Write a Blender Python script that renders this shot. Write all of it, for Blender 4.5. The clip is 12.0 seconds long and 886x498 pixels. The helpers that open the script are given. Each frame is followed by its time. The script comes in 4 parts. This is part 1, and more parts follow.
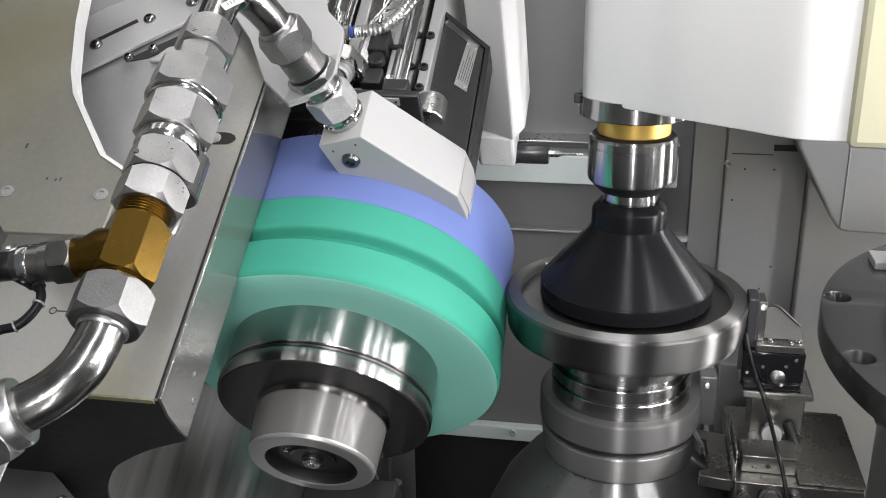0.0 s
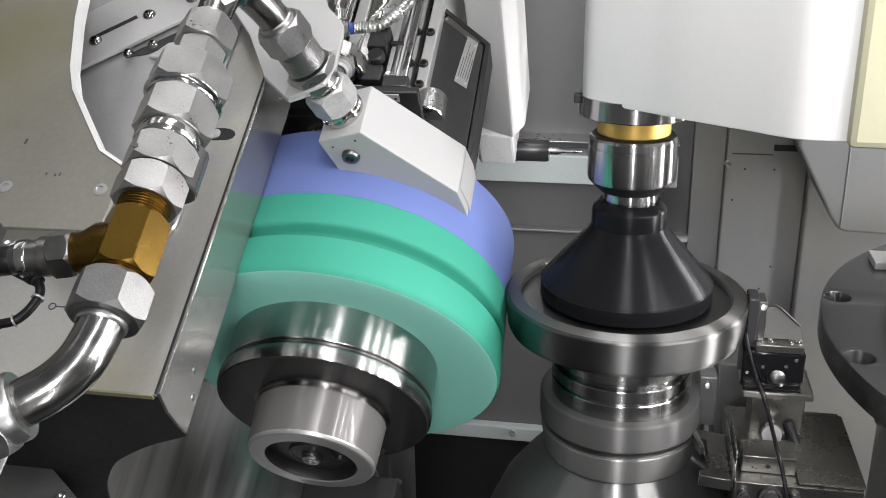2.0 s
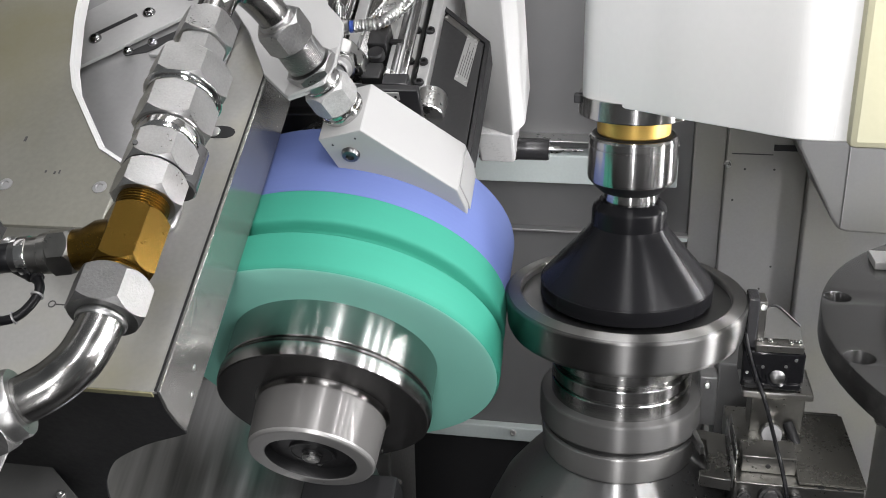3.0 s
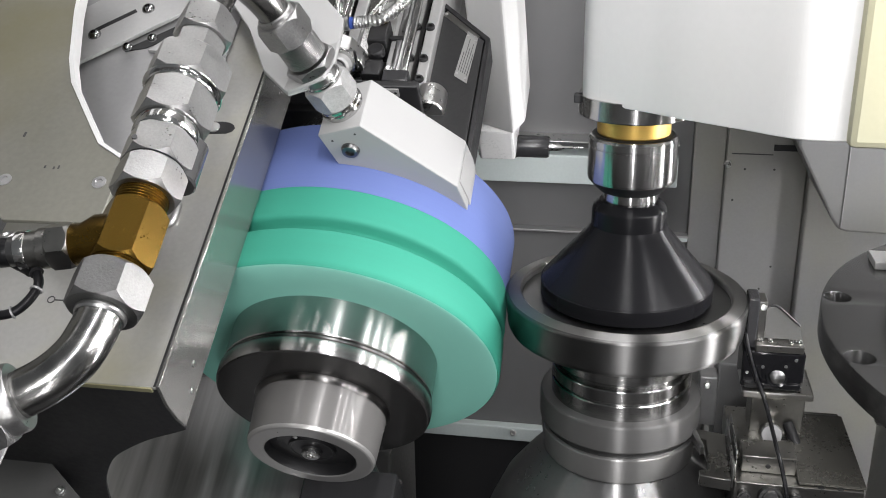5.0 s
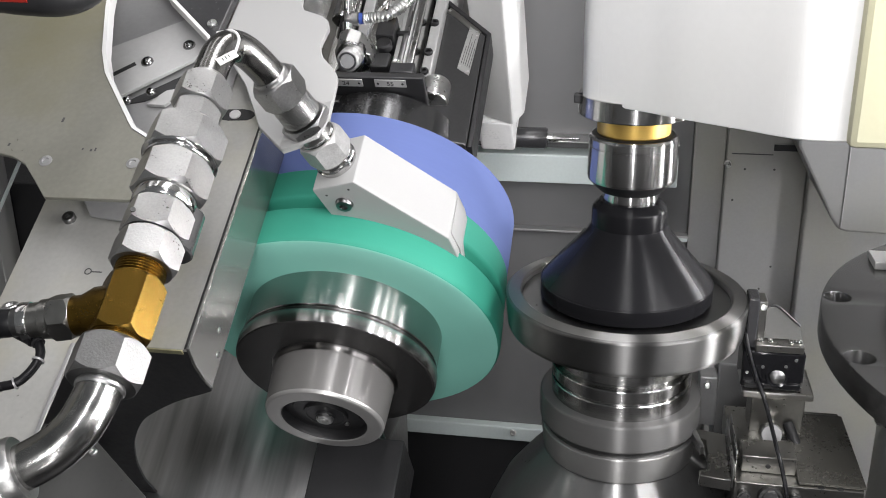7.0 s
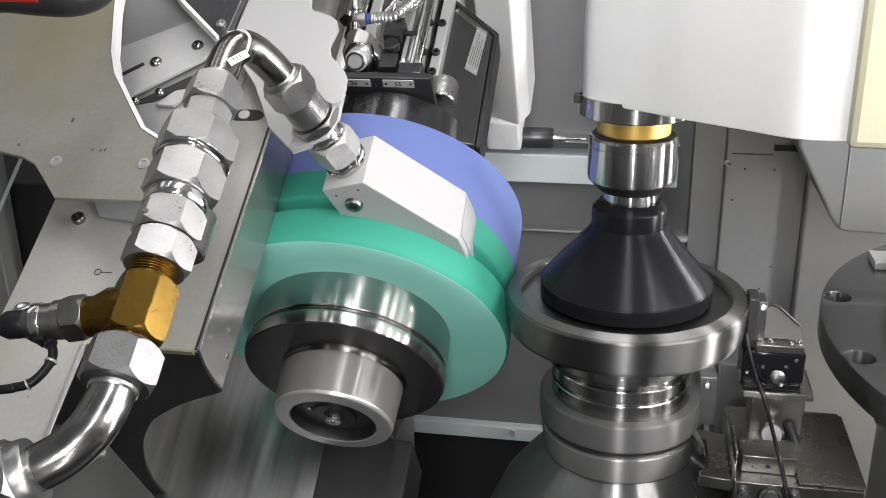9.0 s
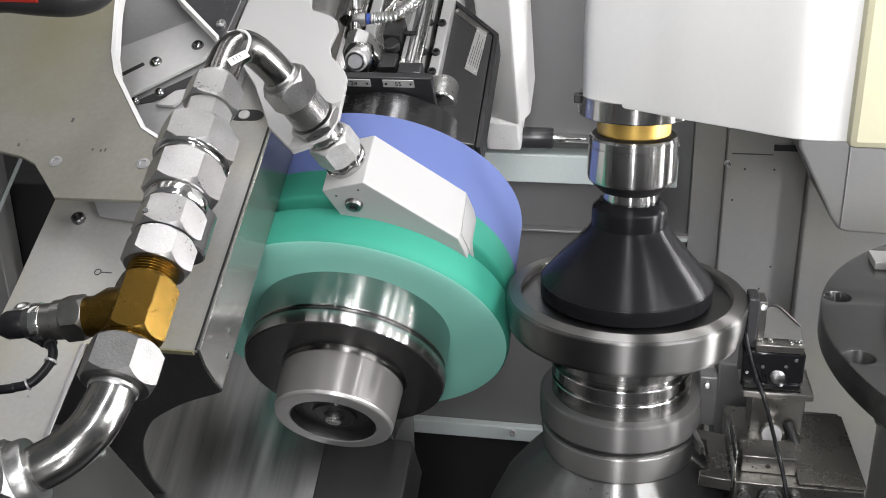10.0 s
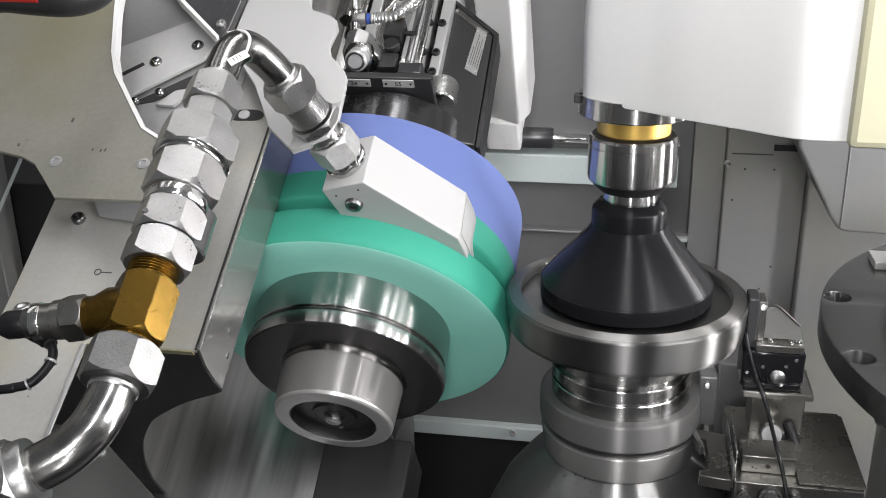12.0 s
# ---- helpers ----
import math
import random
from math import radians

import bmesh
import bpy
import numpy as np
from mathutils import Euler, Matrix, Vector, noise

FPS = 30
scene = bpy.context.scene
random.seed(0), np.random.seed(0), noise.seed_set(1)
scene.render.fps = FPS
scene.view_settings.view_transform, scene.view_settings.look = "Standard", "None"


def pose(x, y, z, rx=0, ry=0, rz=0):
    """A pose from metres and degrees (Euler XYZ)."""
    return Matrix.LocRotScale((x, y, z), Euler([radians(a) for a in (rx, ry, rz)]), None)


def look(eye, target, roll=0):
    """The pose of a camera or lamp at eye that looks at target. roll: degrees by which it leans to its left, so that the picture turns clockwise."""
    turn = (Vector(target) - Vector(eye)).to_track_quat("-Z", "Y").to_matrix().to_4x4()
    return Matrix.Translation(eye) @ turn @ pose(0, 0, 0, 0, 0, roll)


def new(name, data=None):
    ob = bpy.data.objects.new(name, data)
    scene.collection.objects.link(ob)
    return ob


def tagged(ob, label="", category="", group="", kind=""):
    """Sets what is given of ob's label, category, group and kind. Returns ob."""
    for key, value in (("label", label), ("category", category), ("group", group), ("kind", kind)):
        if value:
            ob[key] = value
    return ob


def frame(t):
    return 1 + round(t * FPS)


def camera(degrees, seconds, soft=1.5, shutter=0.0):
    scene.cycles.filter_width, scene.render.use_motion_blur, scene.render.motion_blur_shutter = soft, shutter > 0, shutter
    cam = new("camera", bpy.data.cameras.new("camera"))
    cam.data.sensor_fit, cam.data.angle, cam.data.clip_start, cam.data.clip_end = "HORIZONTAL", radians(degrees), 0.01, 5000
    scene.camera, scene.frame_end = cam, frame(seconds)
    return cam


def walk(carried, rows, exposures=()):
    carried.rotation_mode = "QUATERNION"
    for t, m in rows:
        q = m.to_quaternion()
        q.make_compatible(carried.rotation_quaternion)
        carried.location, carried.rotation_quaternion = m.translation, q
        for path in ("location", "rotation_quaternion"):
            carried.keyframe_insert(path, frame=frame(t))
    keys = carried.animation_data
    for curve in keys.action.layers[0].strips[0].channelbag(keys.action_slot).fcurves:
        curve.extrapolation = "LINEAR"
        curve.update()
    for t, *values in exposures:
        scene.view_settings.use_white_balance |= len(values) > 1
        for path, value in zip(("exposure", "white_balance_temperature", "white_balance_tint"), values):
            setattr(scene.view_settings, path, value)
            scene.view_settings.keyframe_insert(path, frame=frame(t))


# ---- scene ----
# ---------------------------------------------------------------- camera
EYE = Vector((-0.0028, -0.9439, 0.4014))
VIEW = Vector((-0.1777, 0.9166, -0.3582))
cam = camera(47.59, 12.0, soft=0.95)
CAM_POSE = look(EYE, EYE + VIEW, -0.99)
walk(cam, [(0.0, CAM_POSE), (12.0, CAM_POSE)], exposures=[(0.0, -0.16), (2.5, -0.15), (5.5, -0.07), (6.2, -0.01), (12.0, -0.01)])

# ---------------------------------------------------------------- light
world = bpy.data.worlds.new("workshop_air")
scene.world = world
world.use_nodes = True
world.node_tree.nodes["Background"].inputs[0].default_value = (0.93, 0.97, 1.0, 1)
world.node_tree.nodes["Background"].inputs[1].default_value = 0.17


def strip_lamp(name, eye, target, w, h, power, tint=(1.0, 0.982, 0.998)):
    la = bpy.data.lights.new(name, "AREA")
    la.shape, la.size, la.size_y, la.energy, la.color = "RECTANGLE", w, h, power, tint
    ob = new(name, la)
    ob.matrix_world = look(eye, target)
    return ob


def tube_lamp(name, eye, target, lengthwise, w, h, power, tint=(1.0, 0.982, 0.998)):
    """A strip lamp at eye that shines at target, its long side along the given direction."""
    ob = strip_lamp(name, eye, target, w, h, power, tint)
    zz = (Vector(eye) - Vector(target)).normalized()
    xx = Vector(lengthwise).cross(zz).normalized()
    yy = zz.cross(xx)
    ob.matrix_world = Matrix(((xx.x, yy.x, zz.x, eye[0]), (xx.y, yy.y, zz.y, eye[1]), (xx.z, yy.z, zz.z, eye[2]), (0, 0, 0, 1)))
    return ob


WHEEL_MID = (-0.25, 0.0, 0.0)
SLOPE = (0, 0.83, 0.55)
# Unseen strip light added above the front for general brightness.
tube_lamp("upper_front_fill", (0.03, -0.85, 0.95), WHEEL_MID, SLOPE, 0.03, 0.60, 5.5)
for x, y, z, p in ((0.48, -0.49, 0.61, 4.2), (0.61, -0.40, 0.49, 4.2), (0.70, -0.31, 0.36, 4.2)):
    tube_lamp("machine_lamp", (x, y, z), WHEEL_MID, SLOPE, 0.025, 0.60, p)
# Unseen strips added at the right for streaks on the ring.
tube_lamp("side_streak_light", (0.95, -0.16, -0.05), (0, 0, -0.05), (0, 0, 1), 0.06, 1.0, 27)
tube_lamp("side_streak_light", (0.95, 0.42, -0.05), (0, 0, -0.05), (0, 0, 1), 0.06, 1.0, 15)
# Unseen strip added low in front for the arbor streak and wheel face.
tube_lamp("low_front_fill", (0.06, -1.22, 0.0), (0, 0, -0.05), (0, 0, 1), 0.035, 0.5, 1.8)
# Unseen panels added overhead to brighten top faces and the white post.
for x, w, p in ((-1.05, 0.22, 1.0), (-0.62, 0.07, 0.8), (-0.16, 0.15, 5.0), (0.02, 0.06, 1.2)):
    strip_lamp("overhead_fill", (x, -0.05, 1.22), (x, -0.05, 0.0), w, 1.0, p)
# Unseen broad area light added behind the camera as fill.
strip_lamp("broad_fill", (0.05, -1.95, 0.85), (0.0, 0.0, 0.0), 0.40, 0.50, 15)


# ---------------------------------------------------------------- materials
def mat(name, color, rough=0.5, metal=0.0, vary=0.12, scale=18.0, bump=0.0, fine=220.0, stretch=(1, 1, 1), dirt=None, dirt_scale=5.0, dirt_amount=0.0, dirt_range=(0.48, 0.72), coat=0.0, spec=0.5, rough_vary=0.08, turned=""):
    m = bpy.data.materials.new(name)
    m.use_nodes = True
    nt = m.node_tree
    n, ln = nt.nodes, nt.links
    bs = n["Principled BSDF"]
    tc = n.new("ShaderNodeTexCoord")
    mp = n.new("ShaderNodeMapping")
    mp.inputs["Scale"].default_value = stretch
    ln.new(tc.outputs["Object"], mp.inputs["Vector"])
    big = n.new("ShaderNodeTexNoise")
    big.inputs["Scale"].default_value, big.inputs["Detail"].default_value = scale, 5
    fin = n.new("ShaderNodeTexNoise")
    fin.inputs["Scale"].default_value, fin.inputs["Detail"].default_value = fine, 3
    ln.new(mp.outputs[0], big.inputs["Vector"])
    ln.new(mp.outputs[0], fin.inputs["Vector"])
    mixv = n.new("ShaderNodeMath")
    mixv.operation = "ADD"
    ln.new(big.outputs[0], mixv.inputs[0])
    ln.new(fin.outputs[0], mixv.inputs[1])
    ramp = n.new("ShaderNodeMapRange")
    ramp.inputs[1].default_value, ramp.inputs[2].default_value = 0.6, 1.4
    ramp.inputs[3].default_value, ramp.inputs[4].default_value = 1 - vary, 1 + vary
    ln.new(mixv.outputs[0], ramp.inputs[0])
    mul = n.new("ShaderNodeVectorMath")
    mul.operation = "SCALE"
    mul.inputs[0].default_value = color[:3]
    ln.new(ramp.outputs[0], mul.inputs["Scale"])
    col = mul.outputs[0]
    if dirt:
        dn = n.new("ShaderNodeTexNoise")
        dn.inputs["Scale"].default_value, dn.inputs["Detail"].default_value = dirt_scale, 6
        ln.new(tc.outputs["Object"], dn.inputs["Vector"])
        dr = n.new("ShaderNodeMapRange")
        dr.inputs[1].default_value, dr.inputs[2].default_value = dirt_range
        dr.inputs[3].default_value, dr.inputs[4].default_value = 0, dirt_amount
        ln.new(dn.outputs[0], dr.inputs[0])
        mx = n.new("ShaderNodeMix")
        mx.data_type = "RGBA"
        ln.new(dr.outputs[0], mx.inputs[0])
        ln.new(col, mx.inputs[6])
        mx.inputs[7].default_value = (*dirt, 1)
        col = mx.outputs[2]
    ln.new(col, bs.inputs["Base Color"])
    rr = n.new("ShaderNodeMapRange")
    rr.inputs[1].default_value, rr.inputs[2].default_value = 0.6, 1.4
    rr.inputs[3].default_value, rr.inputs[4].default_value = max(0.03, rough - rough_vary), min(1, rough + rough_vary)
    ln.new(mixv.outputs[0], rr.inputs[0])
    ln.new(rr.outputs[0], bs.inputs["Roughness"])
    bs.inputs["Metallic"].default_value = metal
    bs.inputs["Coat Weight"].default_value = coat
    bs.inputs["Specular IOR Level"].default_value = spec
    if turned:
        tg = n.new("ShaderNodeTangent")
        tg.direction_type, tg.axis = "RADIAL", turned
        ln.new(tg.outputs[0], bs.inputs["Tangent"])
        bs.inputs["Anisotropic"].default_value, bs.inputs["Anisotropic Rotation"].default_value = 1.0, 0.25
    if bump:
        bp = n.new("ShaderNodeBump")
        bp.inputs["Strength"].default_value, bp.inputs["Distance"].default_value = bump, 0.0006
        ln.new(mixv.outputs[0], bp.inputs["Height"])
        ln.new(bp.outputs[0], bs.inputs["Normal"])
    return m


WHITE = mat("white_paint", (0.74, 0.74, 0.73), 0.38, vary=0.02, scale=9, bump=0.03, fine=160, dirt=(0.66, 0.64, 0.57), dirt_scale=4, dirt_amount=0.2)
NOZZLE_WHITE = mat("printed_white_plastic", (0.375, 0.375, 0.369), 0.5, vary=0.02, bump=0.05, fine=500)
CREAM = mat("cream_paint", (0.40, 0.39, 0.28), 0.42, vary=0.04, scale=6, bump=0.03, dirt=(0.50, 0.47, 0.30), dirt_scale=6, dirt_amount=0.5)
COVER = mat("oily_cream_sheet", (0.180, 0.177, 0.150), 0.34, vary=0.12, scale=5, bump=0.02, dirt=(0.132, 0.120, 0.055), dirt_scale=4.5, dirt_amount=0.9, dirt_range=(0.46, 0.66))
GUARD = mat("stainless_guard", (0.44, 0.437, 0.415), 0.34, metal=0.5, vary=0.08, scale=7, bump=0.02, dirt=(0.42, 0.385, 0.20), dirt_scale=7, dirt_amount=0.55)
PLATE = mat("grey_zinc_sheet", (0.36, 0.36, 0.36), 0.36, metal=0.5, vary=0.07, scale=9, bump=0.02)
STEEL = mat("brushed_steel", (0.62, 0.62, 0.61), 0.3, metal=1.0, vary=0.1, scale=10, fine=120, bump=0.02)
GROUND = mat("turned_steel", (0.40, 0.397, 0.39), 0.21, metal=1.0, vary=0.02, scale=8, fine=60, stretch=(1, 1, 10), rough_vary=0.01, turned="Z")
GROUND_Y = mat("turned_hub_steel", (0.42, 0.42, 0.41), 0.25, metal=1.0, vary=0.02, scale=8, fine=60, stretch=(1, 10, 1), rough_vary=0.01, turned="Y")
DARK_STEEL = mat("dark_steel", (0.17, 0.17, 0.17), 0.34, metal=1.0, vary=0.10, scale=12, bump=0.01)
DARK_TURNED = mat("dark_turned_steel", (0.30, 0.30, 0.30), 0.30, metal=1.0, vary=0.04, scale=10, stretch=(1, 1, 10), rough_vary=0.02, turned="Z")
DARK_Y = mat("dark_flange_steel", (0.20, 0.195, 0.19), 0.34, metal=1.0, vary=0.04, scale=10, stretch=(1, 10, 1), rough_vary=0.02, turned="Y")
NOSE_STEEL = mat("satin_steel", (0.125, 0.124, 0.121), 0.40, metal=0.45, vary=0.04, scale=10, fine=60, stretch=(1, 1, 10), rough_vary=0.02, turned="Z")
NOSE_Y = mat("satin_nose_steel", (0.168, 0.164, 0.159), 0.40, metal=0.30, vary=0.015, scale=10, fine=60, stretch=(1, 10, 1), rough_vary=0.02, coat=0.12, turned="Y")
FLANGE_Y = mat("dark_satin_flange_face", (0.050, 0.049, 0.048), 0.24, metal=0.55, vary=0.03, scale=10, rough_vary=0.03)
MACHINED = mat("machined_steel", (0.27, 0.265, 0.25), 0.30, metal=1.0, vary=0.07, scale=20, bump=0.008, rough_vary=0.05)
BLACKENED = mat("blackened_steel", (0.008, 0.008, 0.009), 0.24, vary=0.04, scale=15, rough_vary=0.01, spec=0.09)
BLACK_CAP = mat("black_oxide", (0.014, 0.014, 0.015), 0.45, metal=0.0, vary=0.1)
BLACK = mat("black_plastic", (0.017, 0.017, 0.018), 0.42, vary=0.15)
BLACK_PAINT = mat("black_gloss_paint", (0.035, 0.035, 0.037), 0.22, vary=0.1, scale=12, bump=0.01)
ZINC = mat("zinc_plated_steel", (0.43, 0.43, 0.424), 0.33, metal=1.0, vary=0.13, scale=45, fine=620, rough_vary=0.08, bump=0.16)
TABLE_STEEL = mat("oiled_table_steel", (0.095, 0.095, 0.094), 0.30, metal=0.85, vary=0.10, scale=9, bump=0.01)
GLITTER = mat("pitted_zinc_steel", (0.42, 0.42, 0.415), 0.34, metal=1.0, vary=0.16, scale=90, bump=0.40, fine=520)
PIPE = mat("polished_tube", (0.28, 0.277, 0.268), 0.21, metal=1.0, vary=0.14, scale=34, bump=0.50, fine=95)
BRASS = mat("brass", (0.145, 0.086, 0.016), 0.27, metal=0.95, vary=0.025, scale=40, fine=500, rough_vary=0.006)
GOLD = mat("bronze_ring", (0.62, 0.41, 0.11), 0.42, metal=0.85, vary=0.04, stretch=(1, 1, 8))
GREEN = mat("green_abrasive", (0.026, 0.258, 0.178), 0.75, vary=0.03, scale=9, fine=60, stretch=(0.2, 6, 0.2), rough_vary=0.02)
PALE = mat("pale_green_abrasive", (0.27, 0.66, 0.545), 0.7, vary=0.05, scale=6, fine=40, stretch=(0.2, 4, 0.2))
PURPLE = mat("violet_abrasive", (0.112, 0.155, 0.370), 0.75, vary=0.03, scale=9, fine=60, stretch=(0.2, 6, 0.2), rough_vary=0.02)
WALL = mat("grey_wall_paint", (0.29, 0.29, 0.289), 0.35, vary=0.05, scale=4, bump=0.02, dirt=(0.36, 0.345, 0.22), dirt_scale=3, dirt_amount=0.55)
RIM = mat("dull_rim_steel", (0.27, 0.267, 0.26), 0.40, metal=1.0, vary=0.04, scale=20, rough_vary=0.03, turned="Z")
WALL_DARK = mat("dark_wall_sheet", (0.155, 0.155, 0.156), 0.34, vary=0.05, scale=4, fine=30, rough_vary=0.02)
BEAM = mat("pale_green_beam_paint", (0.58, 0.64, 0.63), 0.4, vary=0.05, scale=6)
LABEL = mat("aluminium_label", (0.42, 0.42, 0.41), 0.4, metal=0.4, vary=0.04)
RING_FACE = mat("ground_ring_face", (0.145, 0.144, 0.141), 0.38, metal=1.0, vary=0.03, scale=8, fine=60, stretch=(1, 1, 10), rough_vary=0.01, turned="Z")
LOWER_SHEET = mat("dark_grey_sheet_paint", (0.075, 0.075, 0.073), 0.35, vary=0.06, scale=8, bump=0.01)
MOTOR = mat("dark_gloss_motor_paint", (0.085, 0.085, 0.086), 0.19, metal=0.55, vary=0.10, scale=7)
BELL = mat("oiled_cast_steel", (0.165, 0.165, 0.163), 0.29, metal=0.75, vary=0.05, scale=10, rough_vary=0.02, turned="Z")
INK = mat("label_ink", (0.05, 0.05, 0.05), 0.6)
RED = mat("red_rubber", (0.5, 0.03, 0.02), 0.45)
BLUE = mat("blue_plastic", (0.03, 0.07, 0.30), 0.4)
PLATE_LIGHT = mat("pale_zinc_sheet", (0.48, 0.48, 0.475), 0.38, metal=0.4, vary=0.06, scale=9, bump=0.02)
PAPER = mat("white_tag", (0.75, 0.75, 0.74), 0.5, vary=0.02)
ALUMINIUM = mat("bright_cast_aluminium", (0.86, 0.86, 0.85), 0.30, vary=0.04, scale=40)
POLISHED = mat("polished_steel", (0.55, 0.548, 0.54), 0.14, metal=1.0, vary=0.05, scale=30, rough_vary=0.03)
CABLE = mat("black_cable_rubber", (0.008, 0.008, 0.009), 0.35, vary=0.1, spec=0.22)


# ---------------------------------------------------------------- mesh helpers
def part(name, bm, material, parent=None, label="", sharp=32, **tags):
    bmesh.ops.recalc_face_normals(bm, faces=bm.faces)
    for f in bm.faces:
        f.smooth = not f.select
        f.select = False
    lim = radians(sharp)
    for e in bm.edges:
        e.smooth = len(e.link_faces) == 2 and e.calc_face_angle(0) < lim
    me = bpy.data.meshes.new(name)
    bm.to_mesh(me)
    bm.free()
    me.materials.append(material)
    ob = new(name, me)
    if parent is not None:
        ob.parent = parent
    return tagged(ob, label, **tags)


def thing(name, m, label, category, group="", kind=""):
    ob = new(name)
    ob.empty_display_size = 0.02
    ob.matrix_world = m
    return tagged(ob, label, category, group, kind)


def apply(bm, verts, m):
    if m is not None:
        bmesh.ops.transform(bm, matrix=m, verts=verts)


def keep_flat(bm, verts, bevel):
    """Marks the plane faces between bevels, which stay flat."""
    for f in {f for v in verts for f in v.link_faces}:
        short = min(e.calc_length() for e in f.edges)
        if f.calc_area() > 20 * bevel * bevel and (len(f.verts) > 4 or short > max(1.5 * bevel, 0.004)):
            f.select = True


def box(bm, lo, hi, bevel=0.0015, m=None):
    lo, hi = Vector(lo), Vector(hi)
    r = bmesh.ops.create_cube(bm, size=1.0)
    vs = r["verts"]
    bmesh.ops.transform(bm, matrix=Matrix.Translation((lo + hi) / 2) @ Matrix.Diagonal((*(hi - lo), 1)), verts=vs)
    if bevel:
        es = {e for v in vs for e in v.link_edges}
        made = bmesh.ops.bevel(bm, geom=list(es), offset=bevel, segments=2, profile=0.5, affect="EDGES")
        vs = list({v for f in made["faces"] for v in f.verts} | {v for v in vs if v.is_valid})
        keep_flat(bm, vs, bevel)
    apply(bm, vs, m)
    return bm


def lathe(bm, profile, segs=64, m=None):
    """Turns (radius, height) points about z."""
    rings = []
    vs = []
    for r, z in profile:
        if r < 1e-6:
            ring = [bm.verts.new((0, 0, z))]
        else:
            ring = [bm.verts.new((r * math.cos(2 * math.pi * i / segs), r * math.sin(2 * math.pi * i / segs), z)) for i in range(segs)]
        rings.append(ring)
        vs += ring
    for a, b in zip(rings, rings[1:]):
        for i in range(segs):
            j = (i + 1) % segs
            if len(a) == 1 and len(b) == 1:
                continue
            if len(a) == 1:
                bm.faces.new((a[0], b[i], b[j]))
            elif len(b) == 1:
                bm.faces.new((a[i], a[j], b[0]))
            else:
                bm.faces.new((a[i], a[j], b[j], b[i]))
    apply(bm, vs, m)
    return bm


def prism(bm, poly, z0, z1, m=None, bevel=0.0, curved=False):
    """A flat polygon (x, y) drawn out from z0 to z1."""
    lo = [bm.verts.new((x, y, z0)) for x, y in poly]
    hi = [bm.verts.new((x, y, z1)) for x, y in poly]
    n = len(poly)
    fs = [bm.faces.new(lo[::-1]), bm.faces.new(hi)]
    for i in range(n):
        fs.append(bm.faces.new((lo[i], lo[(i + 1) % n], hi[(i + 1) % n], hi[i])))
    vs = lo + hi
    if bevel:
        bmesh.ops.recalc_face_normals(bm, faces=fs)
        es = {e for v in vs for e in v.link_edges}
        made = bmesh.ops.bevel(bm, geom=list(es), offset=bevel, segments=2, profile=0.5, affect="EDGES")
        vs = list({v for f in made["faces"] for v in f.verts} | {v for v in vs if v.is_valid})
        if not curved:
            keep_flat(bm, vs, bevel)
    apply(bm, vs, m)
    return bm


def along(p, d):
    """The pose at p whose z axis looks along d."""
    return Matrix.Translation(p) @ Vector(d).to_track_quat("Z", "Y").to_matrix().to_4x4()


def spline(pts, steps=8):
    pts = [Vector(p) for p in pts]
    ext = [2 * pts[0] - pts[1]] + pts + [2 * pts[-1] - pts[-2]]
    out = []
    for i in range(1, len(ext) - 2):
        a, b, c, d = ext[i - 1:i + 3]
        for k in range(steps):
            t = k / steps
            out.append(0.5 * ((2 * b) + (c - a) * t + (2 * a - 5 * b + 4 * c - d) * t * t + (3 * b - a - 3 * c + d) * t ** 3))
    out.append(pts[-1])
    return out


def tube(bm, pts, r, segs=16, ribs=0.0):
    pts = [Vector(p) for p in pts]
    rings = []
    up = Vector((0.13, 0.31, 0.94))
    for i, p in enumerate(pts):
        d = (pts[min(i + 1, len(pts) - 1)] - pts[max(i - 1, 0)]).normalized()
        a = up.cross(d).normalized()
        b = d.cross(a)
        up = b
        rr = r * (1 + (ribs if i % 2 else 0))
        rings.append([bm.verts.new(p + rr * (math.cos(2 * math.pi * k / segs) * a + math.sin(2 * math.pi * k / segs) * b)) for k in range(segs)])
    for a, b in zip(rings, rings[1:]):
        for k in range(segs):
            bm.faces.new((a[k], a[(k + 1) % segs], b[(k + 1) % segs], b[k]))
    bm.faces.new(rings[0][::-1])
    bm.faces.new(rings[-1])
    return bm


def hexagon(bm, r, z0, z1, m=None, turn=0.0, sides=6):
    """A nut or hex body of corner radius r with chamfered corners."""
    seg = 6 * sides
    ap = r * math.cos(math.pi / sides)
    rings = []
    vs = []
    h = min(0.18 * r, 0.3 * (z1 - z0))

    def hexr(a):
        w = (a + math.pi / sides) % (2 * math.pi / sides) - math.pi / sides
        return ap / math.cos(w)
    for k, z in enumerate((z0, z0 + h, z1 - h, z1)):
        ring = []
        for i in range(seg):
            a = 2 * math.pi * i / seg
            rr = hexr(a)
            zz = z
            if k in (0, 3):
                rr = min(rr, ap * 0.985)
            else:
                drop = (rr - ap) / (r - ap) * h * 0.85
                zz = z0 + drop + 0.0002 if k == 1 else z1 - drop - 0.0002
            ring.append(bm.verts.new((rr * math.cos(a + turn), rr * math.sin(a + turn), zz)))
        rings.append(ring)
        vs += ring
    for a, b in zip(rings, rings[1:]):
        for i in range(seg):
            j = (i + 1) % seg
            bm.faces.new((a[i], a[j], b[j], b[i]))
    bm.faces.new(rings[0][::-1])
    bm.faces.new(rings[-1])
    apply(bm, vs, m)
    return bm


def B():
    return bmesh.new()


